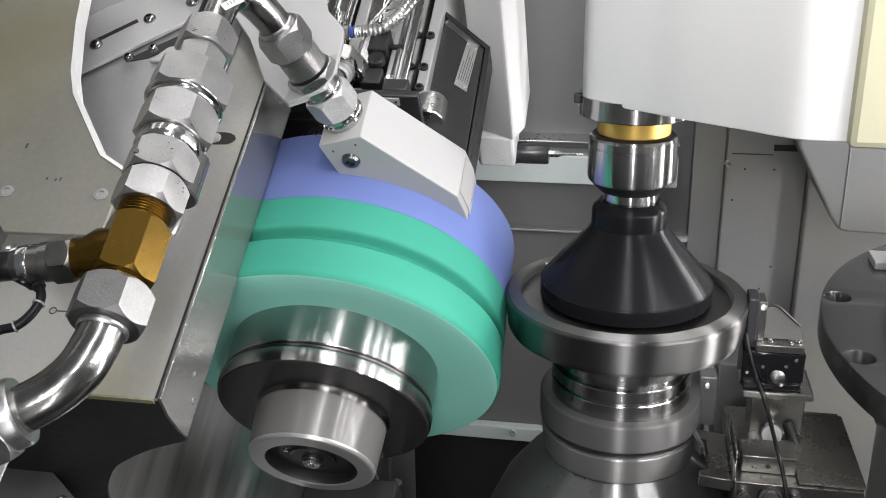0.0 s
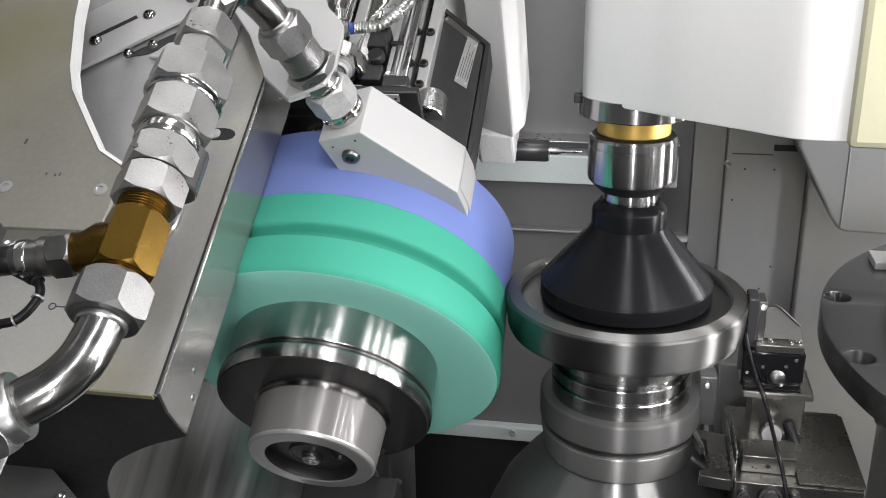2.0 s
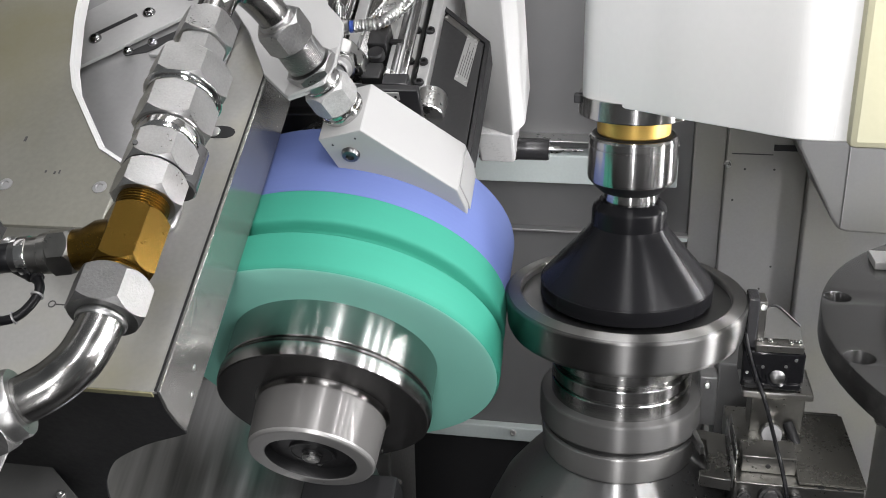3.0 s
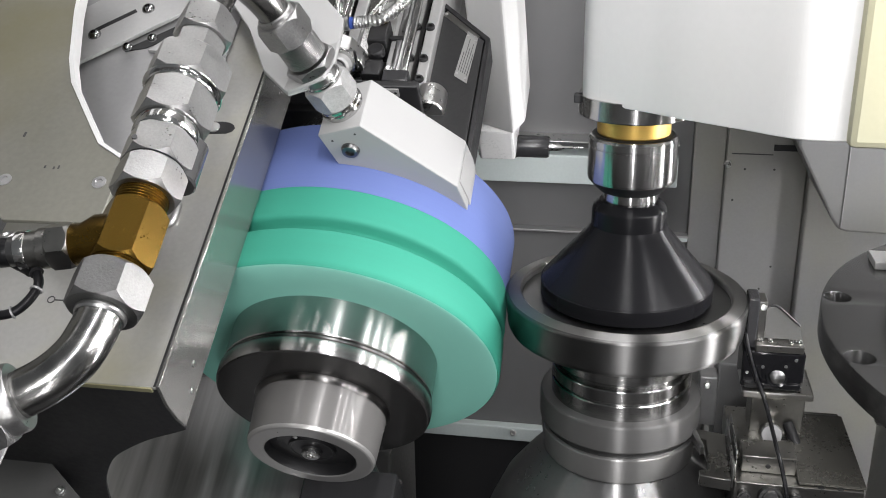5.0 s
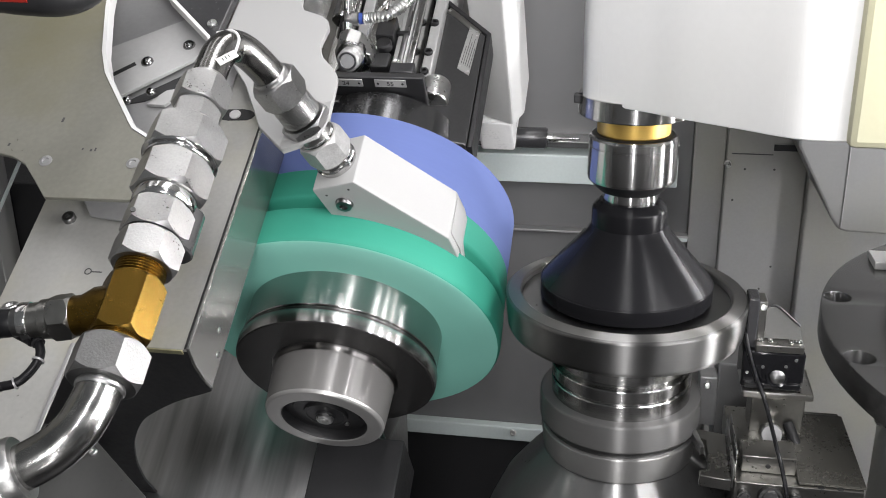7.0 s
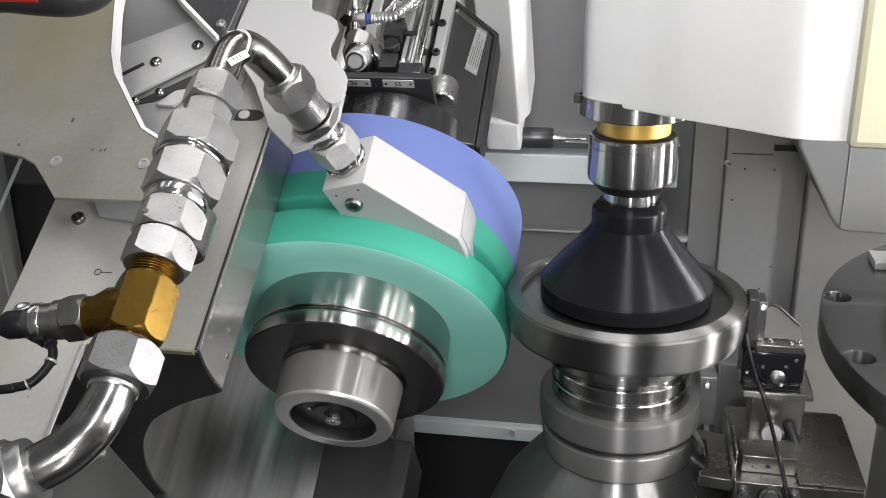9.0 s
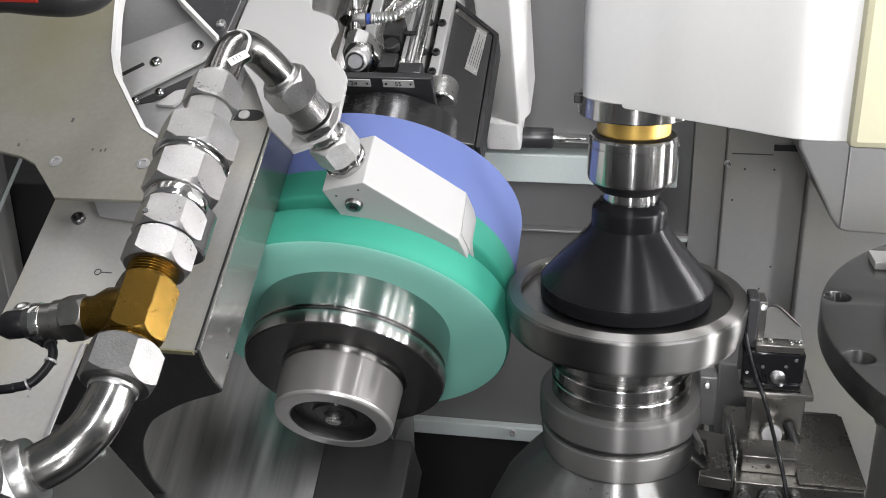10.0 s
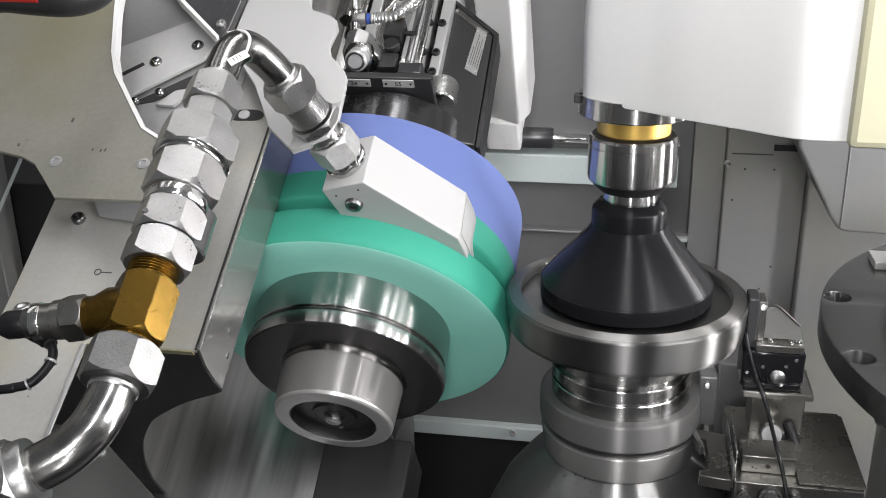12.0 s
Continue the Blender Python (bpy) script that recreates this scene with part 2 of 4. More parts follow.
def screw(name, p, d, r, parent, material=None, label=""):
    """A socket-head screw with its recess."""
    m = along(p, d)
    return part(name, lathe(B(), [(0, 0.2 * r), (0.5 * r, 0.2 * r), (0.52 * r, 0.75 * r), (0.85 * r, 0.75 * r), (r, 0.6 * r), (r, -0.4 * r), (0, -0.4 * r)], 20, m), material or STEEL, parent, label)


# ---------------------------------------------------------------- the tilted head
TILT = 33.374
NOSE = Vector((-0.2847, -0.1711, -0.1326))
HEAD = Matrix.Translation(NOSE) @ pose(0, 0, 0, TILT)
AXIS = Vector((0, math.cos(radians(TILT)), math.sin(radians(TILT))))
TO_Y = Matrix.Rotation(radians(-90), 4, "X")
SHIFT = 0.0860


def head_thing(name, label, category):
    return thing(name, HEAD.copy(), label, category)


# ---------------------------------------------------------------- enclosure
def plain_box(name, lo, hi, material, label, category="wall", kind="structure", bevel=0.002):
    return part(name, box(B(), lo, hi, bevel), material, None, label, category=category, kind=kind)


plain_box("wall_back", (-1.6, 0.70, -0.8), (0.0995, 0.76, 1.3), WALL_DARK, "dark grey sheet metal back wall of the machine", "wall")
plain_box("wall_side", (1.2, -0.9, -1.0), (1.25, 0.76, 1.3), WALL, "grey painted side wall of the enclosure", "wall")
plain_box("wall_west", (-1.65, -0.9, -1.0), (-1.6, 0.76, 1.3), WALL, "grey painted side wall of the enclosure", "wall")
plain_box("ceiling", (-1.65, -0.5, 1.3), (1.25, 0.76, 1.35), WALL, "grey painted ceiling of the enclosure", "ceiling")
plain_box("floor", (-1.6, -3.2, -0.82), (1.2, 0.70, -0.8), BLACK, "black oily floor of the machine bed", "floor")

plain_box("wall_front", (-1.65, -1.30, -0.8), (1.25, -1.25, 0.12), WALL_DARK, "dark lower front wall of the machine", "wall")

# made-up black box that keeps the corner behind the cover dark
plain_box("dark_corner_box", (-1.4, 0.25, -0.8), (-0.62, 0.695, 0.0), BLACK, "black box standing in for the dark corner behind the cover", "machine bed")

# column panels behind the work spindle
col = thing("column_panel", Matrix.Translation((0.1, 0.7, -0.8)), "grey painted folded column panels with bolt heads", "panel", kind="structure")
part("panel", box(B(), (0.0, -0.012, 0.0), (0.050, 0.05, 1.7), 0.002), WALL, col)
part("panel", box(B(), (0.0508, -0.03, 0.0), (0.1760, 0.05, 1.7), 0.0025), WALL, col)
part("panel", box(B(), (0.177, -0.045, 0.0), (0.60, 0.05, 1.7), 0.004), WALL, col)
screw("bolt", (0.052, -0.036, 0.745), (0, -1, 0), 0.006, col)
part("edge", box(B(), (-0.03, -0.016, 0.60), (0.0, 0.0, 0.608), 0.001), BEAM, col)

# beam across the back
beam = thing("cross_beam", Matrix.Translation((-0.9, 0.7, -0.2)), "pale grey-green painted cross beam on the back wall", "beam", kind="structure")
part("beam", box(B(), (0, -0.05, 0.1047), (0.975, 0.0, 0.1533), 0.003), BEAM, beam)
part("trim", box(B(), (0, -0.05, 0.1742), (0.975, 0.0, 0.1772), 0.001), STEEL, beam)
part("ledge", box(B(), (0, -0.02, 0.008), (1.0, 0.0, 0.012), 0.001), PLATE, beam)

# ledge over the chip trough
led = thing("bed_ledge", Matrix.Translation((-0.9, 0.68, -0.583)), "pale painted bed ledge above a dark trough", "ledge", kind="structure")
part("front", box(B(), (0, 0.0, -0.029), (1.15, 0.02, 0.0), 0.003), BEAM, led)
part("face", box(B(), (0, 0.012, -0.217), (1.15, 0.02, -0.030), 0.003), BLACK, led)
screw("bolt", (0.710, -0.001, -0.010), (0, -1, 0.2), 0.006, led)


# ---------------------------------------------------------------- tailstock
def tailstock():
    h = thing("tailstock_arm", Matrix.Translation((0, 0, 0.195)), "white painted tailstock arm with cream edge above the spindle", "tailstock")
    flat = [(0.03, 0.075), (-0.020, 0.060), (-0.044, 0.035), (-0.0490, 0.010), (-0.0485, -0.010), (-0.0440, -0.0255), (-0.0320, -0.0370), (-0.0118, -0.0510), (0.0129, -0.0675), (0.0385, -0.0865), (0.0805, -0.1140), (0.1120, -0.1355), (0.1260, -0.1430), (0.1422, -0.1455), (0.1630, -0.1462)]
    pts = [(p.x, p.y) for p in spline([(x, y, 0) for x, y in flat], 5)] + [(0.45, -0.1465), (0.45, 0.12), (0.10, 0.09)]
    part("housing", prism(B(), pts, 0.0, 0.34, None, 0.0025, True), WHITE, h, sharp=40)
    part("side_cover", box(B(), (0.1610, -0.1550, -0.003), (0.5, 0.10, 0.345), 0.006), CREAM, h, "cream painted side cover")
    part("mounting_ring", lathe(B(), [(0, 0.004), (0.0525, 0.004), (0.0525, -0.0140), (0.0515, -0.0150), (0.038, -0.0150), (0, -0.0150)], 96), GROUND, h, "bright ground steel mounting ring")
    part("latch", box(B(), (-0.0565, -0.015, -0.004), (-0.047, -0.004, 0.004), 0.001), BLACK, h)
    q = thing("quill", Matrix.Translation((0, 0, 0)), "steel tailstock quill with bronze ring and round collar", "quill")
    part("bronze_ring", lathe(B(), [(0, 0.1835), (0.0345, 0.1835), (0.0345, 0.1625), (0.0335, 0.1612), (0, 0.1610)], 96), GOLD, q, "golden bronze ring")
    part("collar", lathe(B(), [(0.0395, 0.1602), (0.0405, 0.1598), (0.0420, 0.1575), (0.0420, 0.1515), (0.0413, 0.1510), (0.0413, 0.1500), (0.042, 0.1495), (0.0422, 0.1195), (0.0412, 0.1165)], 96), GROUND, q, "polished round steel collar")
    part("washer", lathe(B(), [(0, 0.1612), (0.038, 0.1612), (0.0395, 0.1602), (0.0395, 0.155), (0, 0.155)], 96), BLACK_CAP, q)
    part("lower_cone", lathe(B(), [(0, 0.1164), (0.0412, 0.1164), (0.0305, 0.1055), (0.029, 0.1050), (0, 0.1050)], 96), BLACK_CAP, q, "blackened conical underside")
    part("centre_tip", lathe(B(), [(0, 0.1050), (0.0255, 0.1050), (0.0265, 0.098), (0.0255, 0.092), (0, 0.092)], 64), GROUND, q, "bright steel centre")
    return h, q


TAIL, QUILL = tailstock()


def clamping_cone():
    c = thing("clamping_cone", Matrix.Translation((0, 0, -0.005)), "black conical clamping bell pressing on the ring", "clamp")
    part("neck", lathe(B(), [(0, 0.100), (0.029, 0.100), (0.0355, 0.094), (0.0365, 0.091), (0.0365, 0.0755), (0, 0.0755)], 128), BLACKENED, c)
    part("bell", lathe(B(), [(0.02, 0.0754), (0.0365, 0.0754), (0.0395, 0.070), (0.0815, 0.0205), (0.0835, 0.0175), (0.02, 0.0175)], 128), BLACKENED, c, sharp=50)
    part("lip", lathe(B(), [(0, 0.0174), (0.0840, 0.0174), (0.0848, 0.0165), (0.0848, 0.002), (0.083, 0.0), (0, 0.0)], 128), BLACKENED, c)
    return c


CONE = clamping_cone()


def ring_gear():
    r = thing("ring_workpiece", Matrix.Translation((0, 0, 0)), "ground steel ring workpiece clamped below a black cone", "ring")
    part("rim_top", lathe(B(), [(0.1035, -0.0040), (0.1036, -0.0016), (0.1044, -0.0004), (0.1056, 0.0), (0.1172, -0.0020)], 192), RIM, r, "dull turned rim top", sharp=25)
    part("edge", lathe(B(), [(0.1172, -0.0020), (0.1194, -0.0034), (0.1200, -0.0048)], 192), RING_FACE, r, "bright bevelled edge", sharp=14)
    part("rim", lathe(B(), [(0.1035, -0.03), (0.1035, -0.0040)], 192), DARK_TURNED, r, "dark inner bore")
    part("outer_face", lathe(B(), [(0.1200, -0.0048), (0.1199, -0.0075), (0.1175, -0.0345), (0.1155, -0.0385), (0.108, -0.0395), (0.0935, -0.036), (0.0935, -0.031)], 192), RING_FACE, r, "bright ground outer face", sharp=14)
    part("web", lathe(B(), [(0.1036, -0.008), (0.095, -0.0075), (0.086, -0.0072), (0.03, -0.0072), (0.03, -0.034), (0.0936, -0.034)], 128), DARK_STEEL, r)
    return r


RING = ring_gear()


COLLAR = mat("satin_collar_steel", (0.27, 0.267, 0.26), 0.34, metal=0.7, vary=0.03, scale=10, rough_vary=0.02, turned="Z")


def arbor():
    a = thing("work_arbor", Matrix.Translation((0, 0, -0.30)), "turned steel work arbor with stepped flanges", "arbor")
    up = 0.30
    part("seat", lathe(B(), [(0, up - 0.0345), (0.069, up - 0.0345), (0.0700, up - 0.040), (0.0703, up - 0.0722), (0.0694, up - 0.0737), (0.0665, up - 0.0745), (0.0660, up - 0.0775), (0.0690, up - 0.0788), (0.0708, up - 0.0792), (0.0712, up - 0.0800), (0.0712, up - 0.0910), (0.0704, up - 0.0918), (0.0685, up - 0.0920), (0.0685, up - 0.0950), (0.0704, up - 0.0952), (0.0712, up - 0.0962), (0.0712, up - 0.1117)], 128), GROUND, a, "polished steel seat with two grooves", sharp=20)
    part("flange", lathe(B(), [(0.068, up - 0.1115), (0.0802, up - 0.1115), (0.0815, up - 0.1120), (0.0823, up - 0.1132), (0.0826, up - 0.1145), (0.0826, up - 0.1395), (0.0818, up - 0.1412), (0.070, up - 0.1414)], 128), NOSE_STEEL, a, "matt steel flange", sharp=24)
    part("neck", lathe(B(), [(0.0765, up - 0.1412), (0.0765, up - 0.1495)], 128), DARK_STEEL, a, "dark undercut neck")
    part("step", lathe(B(), [(0.0760, up - 0.1495), (0.0796, up - 0.1497), (0.0806, up - 0.1506), (0.0808, up - 0.1520), (0.0784, up - 0.1768), (0.0772, up - 0.1785), (0.070, up - 0.1790)], 128), COLLAR, a, "bright tapered collar", sharp=20)
    part("bell", lathe(B(), [(0.066, up - 0.1786), (0.0745, up - 0.1788), (0.083, up - 0.1865), (0.100, up - 0.206), (0.122, up - 0.235), (0.138, up - 0.27), (0.145, up - 0.30), (0.145, up - 0.80), (0, up - 0.80)], 128), BELL, a, "dark bell-shaped base")
    return a


ARBOR = arbor()


# ---------------------------------------------------------------- grinding wheel
END_FACE = mat("bright_faced_steel", (0.40, 0.395, 0.385), 0.30, metal=0.6, vary=0.04, scale=20, rough_vary=0.03)


def grinding_wheel():
    w = head_thing("grinding_wheel", "green and violet cylindrical grinding wheel on a steel hub", "grinding wheel")
    # the front face has a single paler green than the band
    part("front_abrasive", lathe(B(), [(0.060, 0.13), (0.104, 0.1190), (0.130, 0.1150), (0.1632, 0.1109), (0.1652, 0.1116)], 192, TO_Y), PALE, w, "pale green front face")
    part("green_abrasive", lathe(B(), [(0.1652, 0.1116), (0.1668, 0.1135), (0.1677, 0.1170), (0.1678, 0.1200), (0.1674, 0.1490), (0.1669, 0.1497), (0.1655, 0.1507), (0.1625, 0.1517), (0.1570, 0.1535), (0.1540, 0.1553), (0.1530, 0.1572), (0.1540, 0.1592), (0.1572, 0.1612), (0.1625, 0.1632), (0.1652, 0.1644), (0.1664, 0.1660), (0.1667, 0.1680), (0.1656, 0.1990)], 192, TO_Y), GREEN, w, "green abrasive band with a groove")
    part("violet_abrasive", lathe(B(), [(0.1655, 0.1992), (0.1650, 0.2000), (0.1650, 0.2770), (0.1630, 0.2790), (0.05, 0.2790)], 192, TO_Y), PURPLE, w, "violet abrasive band")
    part("hub", lathe(B(), [(0.100, 0.122), (0.1043, 0.1190), (0.1043, 0.0812), (0.1036, 0.0802), (0.0995, 0.0800)], 160, TO_Y), GROUND_Y, w, "polished steel hub", sharp=24)
    part("groove", lathe(B(), [(0.0998, 0.0805), (0.0998, 0.0758)], 160, TO_Y), BLACK_CAP, w, "dark groove behind the flange")
    part("thin_ring", lathe(B(), [(0.0995, 0.0781), (0.1046, 0.0780), (0.1052, 0.0774), (0.1052, 0.0762), (0.1046, 0.0756), (0.0995, 0.0755)], 160, TO_Y), DARK_Y, w, "thin dark steel ring", sharp=24)
    part("flange_ring", lathe(B(), [(0.0995, 0.0742), (0.1054, 0.0741), (0.1062, 0.0735), (0.1065, 0.0722), (0.1062, 0.0640), (0.1050, 0.0602)], 160, TO_Y), GROUND_Y, w, "polished flange rim", sharp=24)
    part("flange_face", lathe(B(), [(0.1050, 0.0602), (0.1036, 0.0591), (0.1015, 0.0589), (0.0665, 0.0589)], 160, TO_Y), FLANGE_Y, w, "dark satin flange face", sharp=12)
    part("root_fillet", lathe(B(), [(0.0672, 0.0590), (0.0655, 0.0585), (0.0643, 0.0572), (0.0637, 0.0552), (0.0637, 0.0530)], 128, TO_Y), DARK_Y, w, "dark polished fillet", sharp=40)
    n = part("spindle_nose", lathe(B(), [(0.0636, 0.0532), (0.0642, 0.0522), (0.0640, 0.0505), (0.0619, 0.0105), (0.0617, 0.0098)], 128, TO_Y), NOSE_Y, w, "satin steel spindle nose", sharp=40)
    part("end_ring", lathe(B(), [(0.0617, 0.0098), (0.0612, 0.0080), (0.0602, 0.0063), (0.0585, 0.0056), (0.0455, 0.0050), (0.0444, 0.0060)], 128, TO_Y), END_FACE, n, "bright turned end ring", sharp=9)
    part("bore_cap", lathe(B(), [(0.0, 0.0100), (0.010, 0.0100), (0.0105, 0.0120), (0.0195, 0.0125), (0.0205, 0.0118), (0.0225, 0.0118), (0.0232, 0.0150), (0.034, 0.0152), (0.0345, 0.0170), (0.0436, 0.0172), (0.0438, 0.0075), (0.0444, 0.0060)], 96, TO_Y), BLACK_CAP, n, "black cap in the bore")
    # small pin added in place of a reflection left of the centre screw
    part("glint_pin", lathe(B(), [(0, 0.0030), (0.0022, 0.0026), (0.0028, 0.0), (0, 0)], 14, along((-0.024, 0.0150, 0.012), (0, -1, 0))), STEEL, n)
    part("centre_screw", lathe(B(), [(0.0, 0.0090), (0.0040, 0.0085), (0.0042, 0.0060), (0.0075, 0.0055), (0.0088, 0.0068), (0.0090, 0.0110)], 32, TO_Y), STEEL, n, "bright centre screw")
    return w


WHEEL = grinding_wheel()


# ---------------------------------------------------------------- spindle head
def text_part(name, body, size, m, material, parent):
    cu = bpy.data.curves.new(name, "FONT")
    cu.body, cu.size, cu.align_x, cu.align_y, cu.extrude = body, size, "CENTER", "CENTER", 0.0002
    tmp = bpy.data.objects.new(name, cu)
    me = bpy.data.meshes.new_from_object(tmp)
    bpy.data.objects.remove(tmp)
    me.transform(m)
    me.materials.clear()
    me.materials.append(material)
    ob = new(name, me)
    ob.parent = parent
    return ob


FACING = Matrix.Rotation(radians(90), 4, "X")


def spindle_head():
    h = head_thing("spindle_head", "black spindle head with bright clamps behind the wheel", "spindle head")
    part("bearing_housing", lathe(B(), [(0.03, 0.2795), (0.118, 0.2795), (0.128, 0.283), (0.118, 0.292), (0.106, 0.300), (0.100, 0.372), (0, 0.372)], 128, TO_Y), BLACK_GLOSS_Y, h, "black glossy bearing housing")
    bar = part("front_bar", box(B(), (-0.16, 0.374, -0.14), (0.060, 0.384, 0.1195), 0.002), BLACK, h, "black crossbar with two engraved labels")
    part("lower_bar", box(B(), (-0.16, 0.362, -0.14), (0.020, 0.374, 0.092), 0.002), DARK_STEEL, h)
    for x0, x1, word in ((-0.0500, -0.0110, "24"), (0.0030, 0.0395, "55")):
        lab = part("label_plate", box(B(), (x0, 0.3725, 0.1065), (x1, 0.3742, 0.1175), 0.0006), LABEL, bar, "small aluminium number label")
        text_part("number", word, 0.0085, Matrix.Translation(((x0 + x1) / 2, 0.3722, 0.112)) @ FACING, INK, lab)
        for x in (x0 + 0.004, x1 - 0.004):
            part("rivet", lathe(B(), [(0, 0.0008), (0.0014, 0.0006), (0.0016, 0), (0, 0)], 12, along((x, 0.3726, 0.112), (0, -1, 0))), BLACK_CAP, lab)
    box_ = part("motor_box", prism(B(), [(0.045, 0.345), (0.108, 0.335), (0.108, 0.517), (0.040, 0.582), (0.034, 0.582), (0.034, 0.40)], 0.012, 0.055, None, 0.002), MOTOR, h, "black painted motor box")
    # black strip that puts the shadow at the box's side into the shape
    part("side_sheet", prism(B(), [(0.1095, 0.330), (0.1150, 0.330), (0.1150, 0.518), (0.044, 0.588), (0.040, 0.584), (0.1095, 0.515)], 0.020, 0.0575, None, 0.001), BLACK, h, "matt black sheet standing in for shadow beside the motor box")
    pl = part("rating_plate", prism(B(), [(0.0802, 0.4573), (0.0962, 0.4452), (0.1003, 0.5193), (0.0867, 0.5314)], 0.0552, 0.0560), LABEL, box_, "aluminium rating plate with unreadable lines")
    for k in range(1, 6):
        q = Vector((0.0802 + 0.016 * k / 6, 0.4573 - 0.0121 * k / 6, 0))
        s, e = q + Vector((0.0065, 0.0741, 0)) * 0.14, q + Vector((0.0065, 0.0741, 0)) * (0.55, 0.86, 0.7, 0.8, 0.6)[k - 1]
        part("text_bar", prism(B(), [(s.x, s.y), (s.x + 0.0006, s.y - 0.0004), (e.x + 0.0006, e.y - 0.0004), (e.x, e.y)], 0.0560, 0.0563), INK, pl)
    part("rating_strip", prism(B(), [(0.052, 0.560), (0.058, 0.566), (0.103, 0.522), (0.097, 0.517)], 0.0552, 0.0558), MACHINED, box_)
    for x, y in ((0.083, 0.461), (0.094, 0.452), (0.098, 0.514), (0.088, 0.523), (0.057, 0.560), (0.097, 0.521)):
        part("rivet", lathe(B(), [(0, 0.0012), (0.0016, 0.0010), (0.0019, 0), (0, 0)], 12, Matrix.Translation((x, y, 0.0556))), STEEL, box_)
    part("side_rail", box(B(), (0.0400, 0.403, -0.02), (0.0535, 0.80, 0.0700), 0.002), PLATE_LIGHT, h, "bright ground side rail")
    part("side_rail", box(B(), (0.0280, 0.401, -0.02), (0.0370, 0.80, 0.0960), 0.002), POLISHED, h, "bright ground side rail")
    part("side_rail", box(B(), (0.0180, 0.401, -0.02), (0.0255, 0.80, 0.1010), 0.002), DARK_STEEL, h)
    part("end_cap", lathe(B(), [(0, 0), (0.016, 0), (0.0175, 0.002), (0.0175, 0.030), (0.016, 0.032), (0, 0.032)], 40, Matrix.Translation((0.0600, 0.396, 0.058)) @ TO_Y), STEEL, h, "polished round end cap")
    part("base_block", box(B(), (-0.18, 0.40, -0.14), (0.034, 0.85, 0.050), 0.003), MACHINED, h)
    part("clamp_rail", box(B(), (-0.070, 0.405, 0.05), (-0.052, 0.80, 0.094), 0.003), POLISHED, h, "bright clamp rail")
    part("round_bar", lathe(B(), [(0, 0), (0.010, 0), (0.011, 0.001), (0.011, 0.40), (0, 0.40)], 32, Matrix.Translation((-0.060, 0.480, 0.108)) @ TO_Y), POLISHED, h, "polished round bar")
    part("round_bar", lathe(B(), [(0, 0), (0.006, 0), (0.006, 0.40), (0, 0.40)], 24, Matrix.Translation((-0.092, 0.46, 0.095)) @ TO_Y), BLACK_CAP, h)
    part("valley_block", box(B(), (-0.050, 0.405, 0.05), (0.016, 0.80, 0.074), 0.003), STEEL, h)
    part("slide_plate", box(B(), (0.0120, 0.412, 0.074), (0.0275, 0.80, 0.0985), 0.002), PLATE_LIGHT, h, "bright slide plate")
    part("slide_plate", box(B(), (-0.0300, 0.440, 0.074), (-0.0140, 0.80, 0.0860), 0.002), POLISHED, h, "bright slide plate")
    part("spacer", box(B(), (-0.0480, 0.405, 0.074), (-0.0330, 0.80, 0.0800), 0.002), PLATE_LIGHT, h)
    part("brass_fitting", lathe(B(), [(0, 0), (0.006, 0), (0.0068, 0.002), (0.0068, 0.008), (0.004, 0.011), (0, 0.011)], 20, along((0.0, 0.4870, 0.110), (0.2, -0.5, 0.8))), BRASS, h)
    part("thin_pipe", tube(B(), spline([(-0.020, 0.43, 0.110), (-0.018, 0.452, 0.116), (-0.012, 0.478, 0.122), (0.002, 0.510, 0.124), (0.012, 0.56, 0.12)], 6), 0.0024, 10), STEEL, h)
    # clevis clamp with its pivot
    cl = part("clamp_lug", prism(B(), [(-0.020, -0.030), (0.028, -0.030), (0.022, -0.004), (0.012, 0.014), (-0.002, 0.020), (-0.014, 0.014), (-0.020, 0.0)], 0.0, 0.022, Matrix.Translation((-0.032, 0.436, 0.118)) @ FACING, 0.0015), STEEL, h, "steel clamp lug")
    part("pivot_nut", hexagon(B(), 0.0195, 0, 0.012, along((-0.030, 0.4155, 0.116), (0, -1, 0.55)), 0.2), POLISHED, cl)
    part("pivot_pin", lathe(B(), [(0, 0.018), (0.0110, 0.018), (0.0130, 0.016), (0.0134, 0.0), (0, 0)], 32, along((-0.030, 0.4085, 0.118), (0, -1, 0.55))), PLATE_LIGHT, cl, "round pivot pin")
    part("pin_ring", lathe(B(), [(0.0082, 0.0184), (0.0088, 0.0190), (0.0100, 0.0190), (0.0106, 0.0182)], 32, along((-0.030, 0.4085, 0.118), (0, -1, 0.55))), DARK_STEEL, cl)
    part("grease_stem", lathe(B(), [(0, 0), (0.0075, 0), (0.0075, 0.016), (0.0055, 0.018), (0.0055, 0.030), (0.0075, 0.031), (0.0075, 0.042), (0.004, 0.047), (0, 0.047)], 24, along((-0.039, 0.438, 0.122), (-0.05, 0.8, 0.6))), POLISHED, cl)
    # black solenoid blocks
    part("black_block", box(B(), (-0.012, 0.408, 0.078), (0.010, 0.432, 0.104), 0.002), BLACK, h)
    part("black_block", box(B(), (-0.012, 0.452, 0.078), (0.010, 0.486, 0.112), 0.002), BLACK, h)
    part("knurled_knob", lathe(B(), [(0, 0.010), (0.008, 0.010), (0.0095, 0.008), (0.0095, 0), (0, 0)], 24, Matrix.Translation((0.0, 0.443, 0.100))), BLACK_CAP, h)
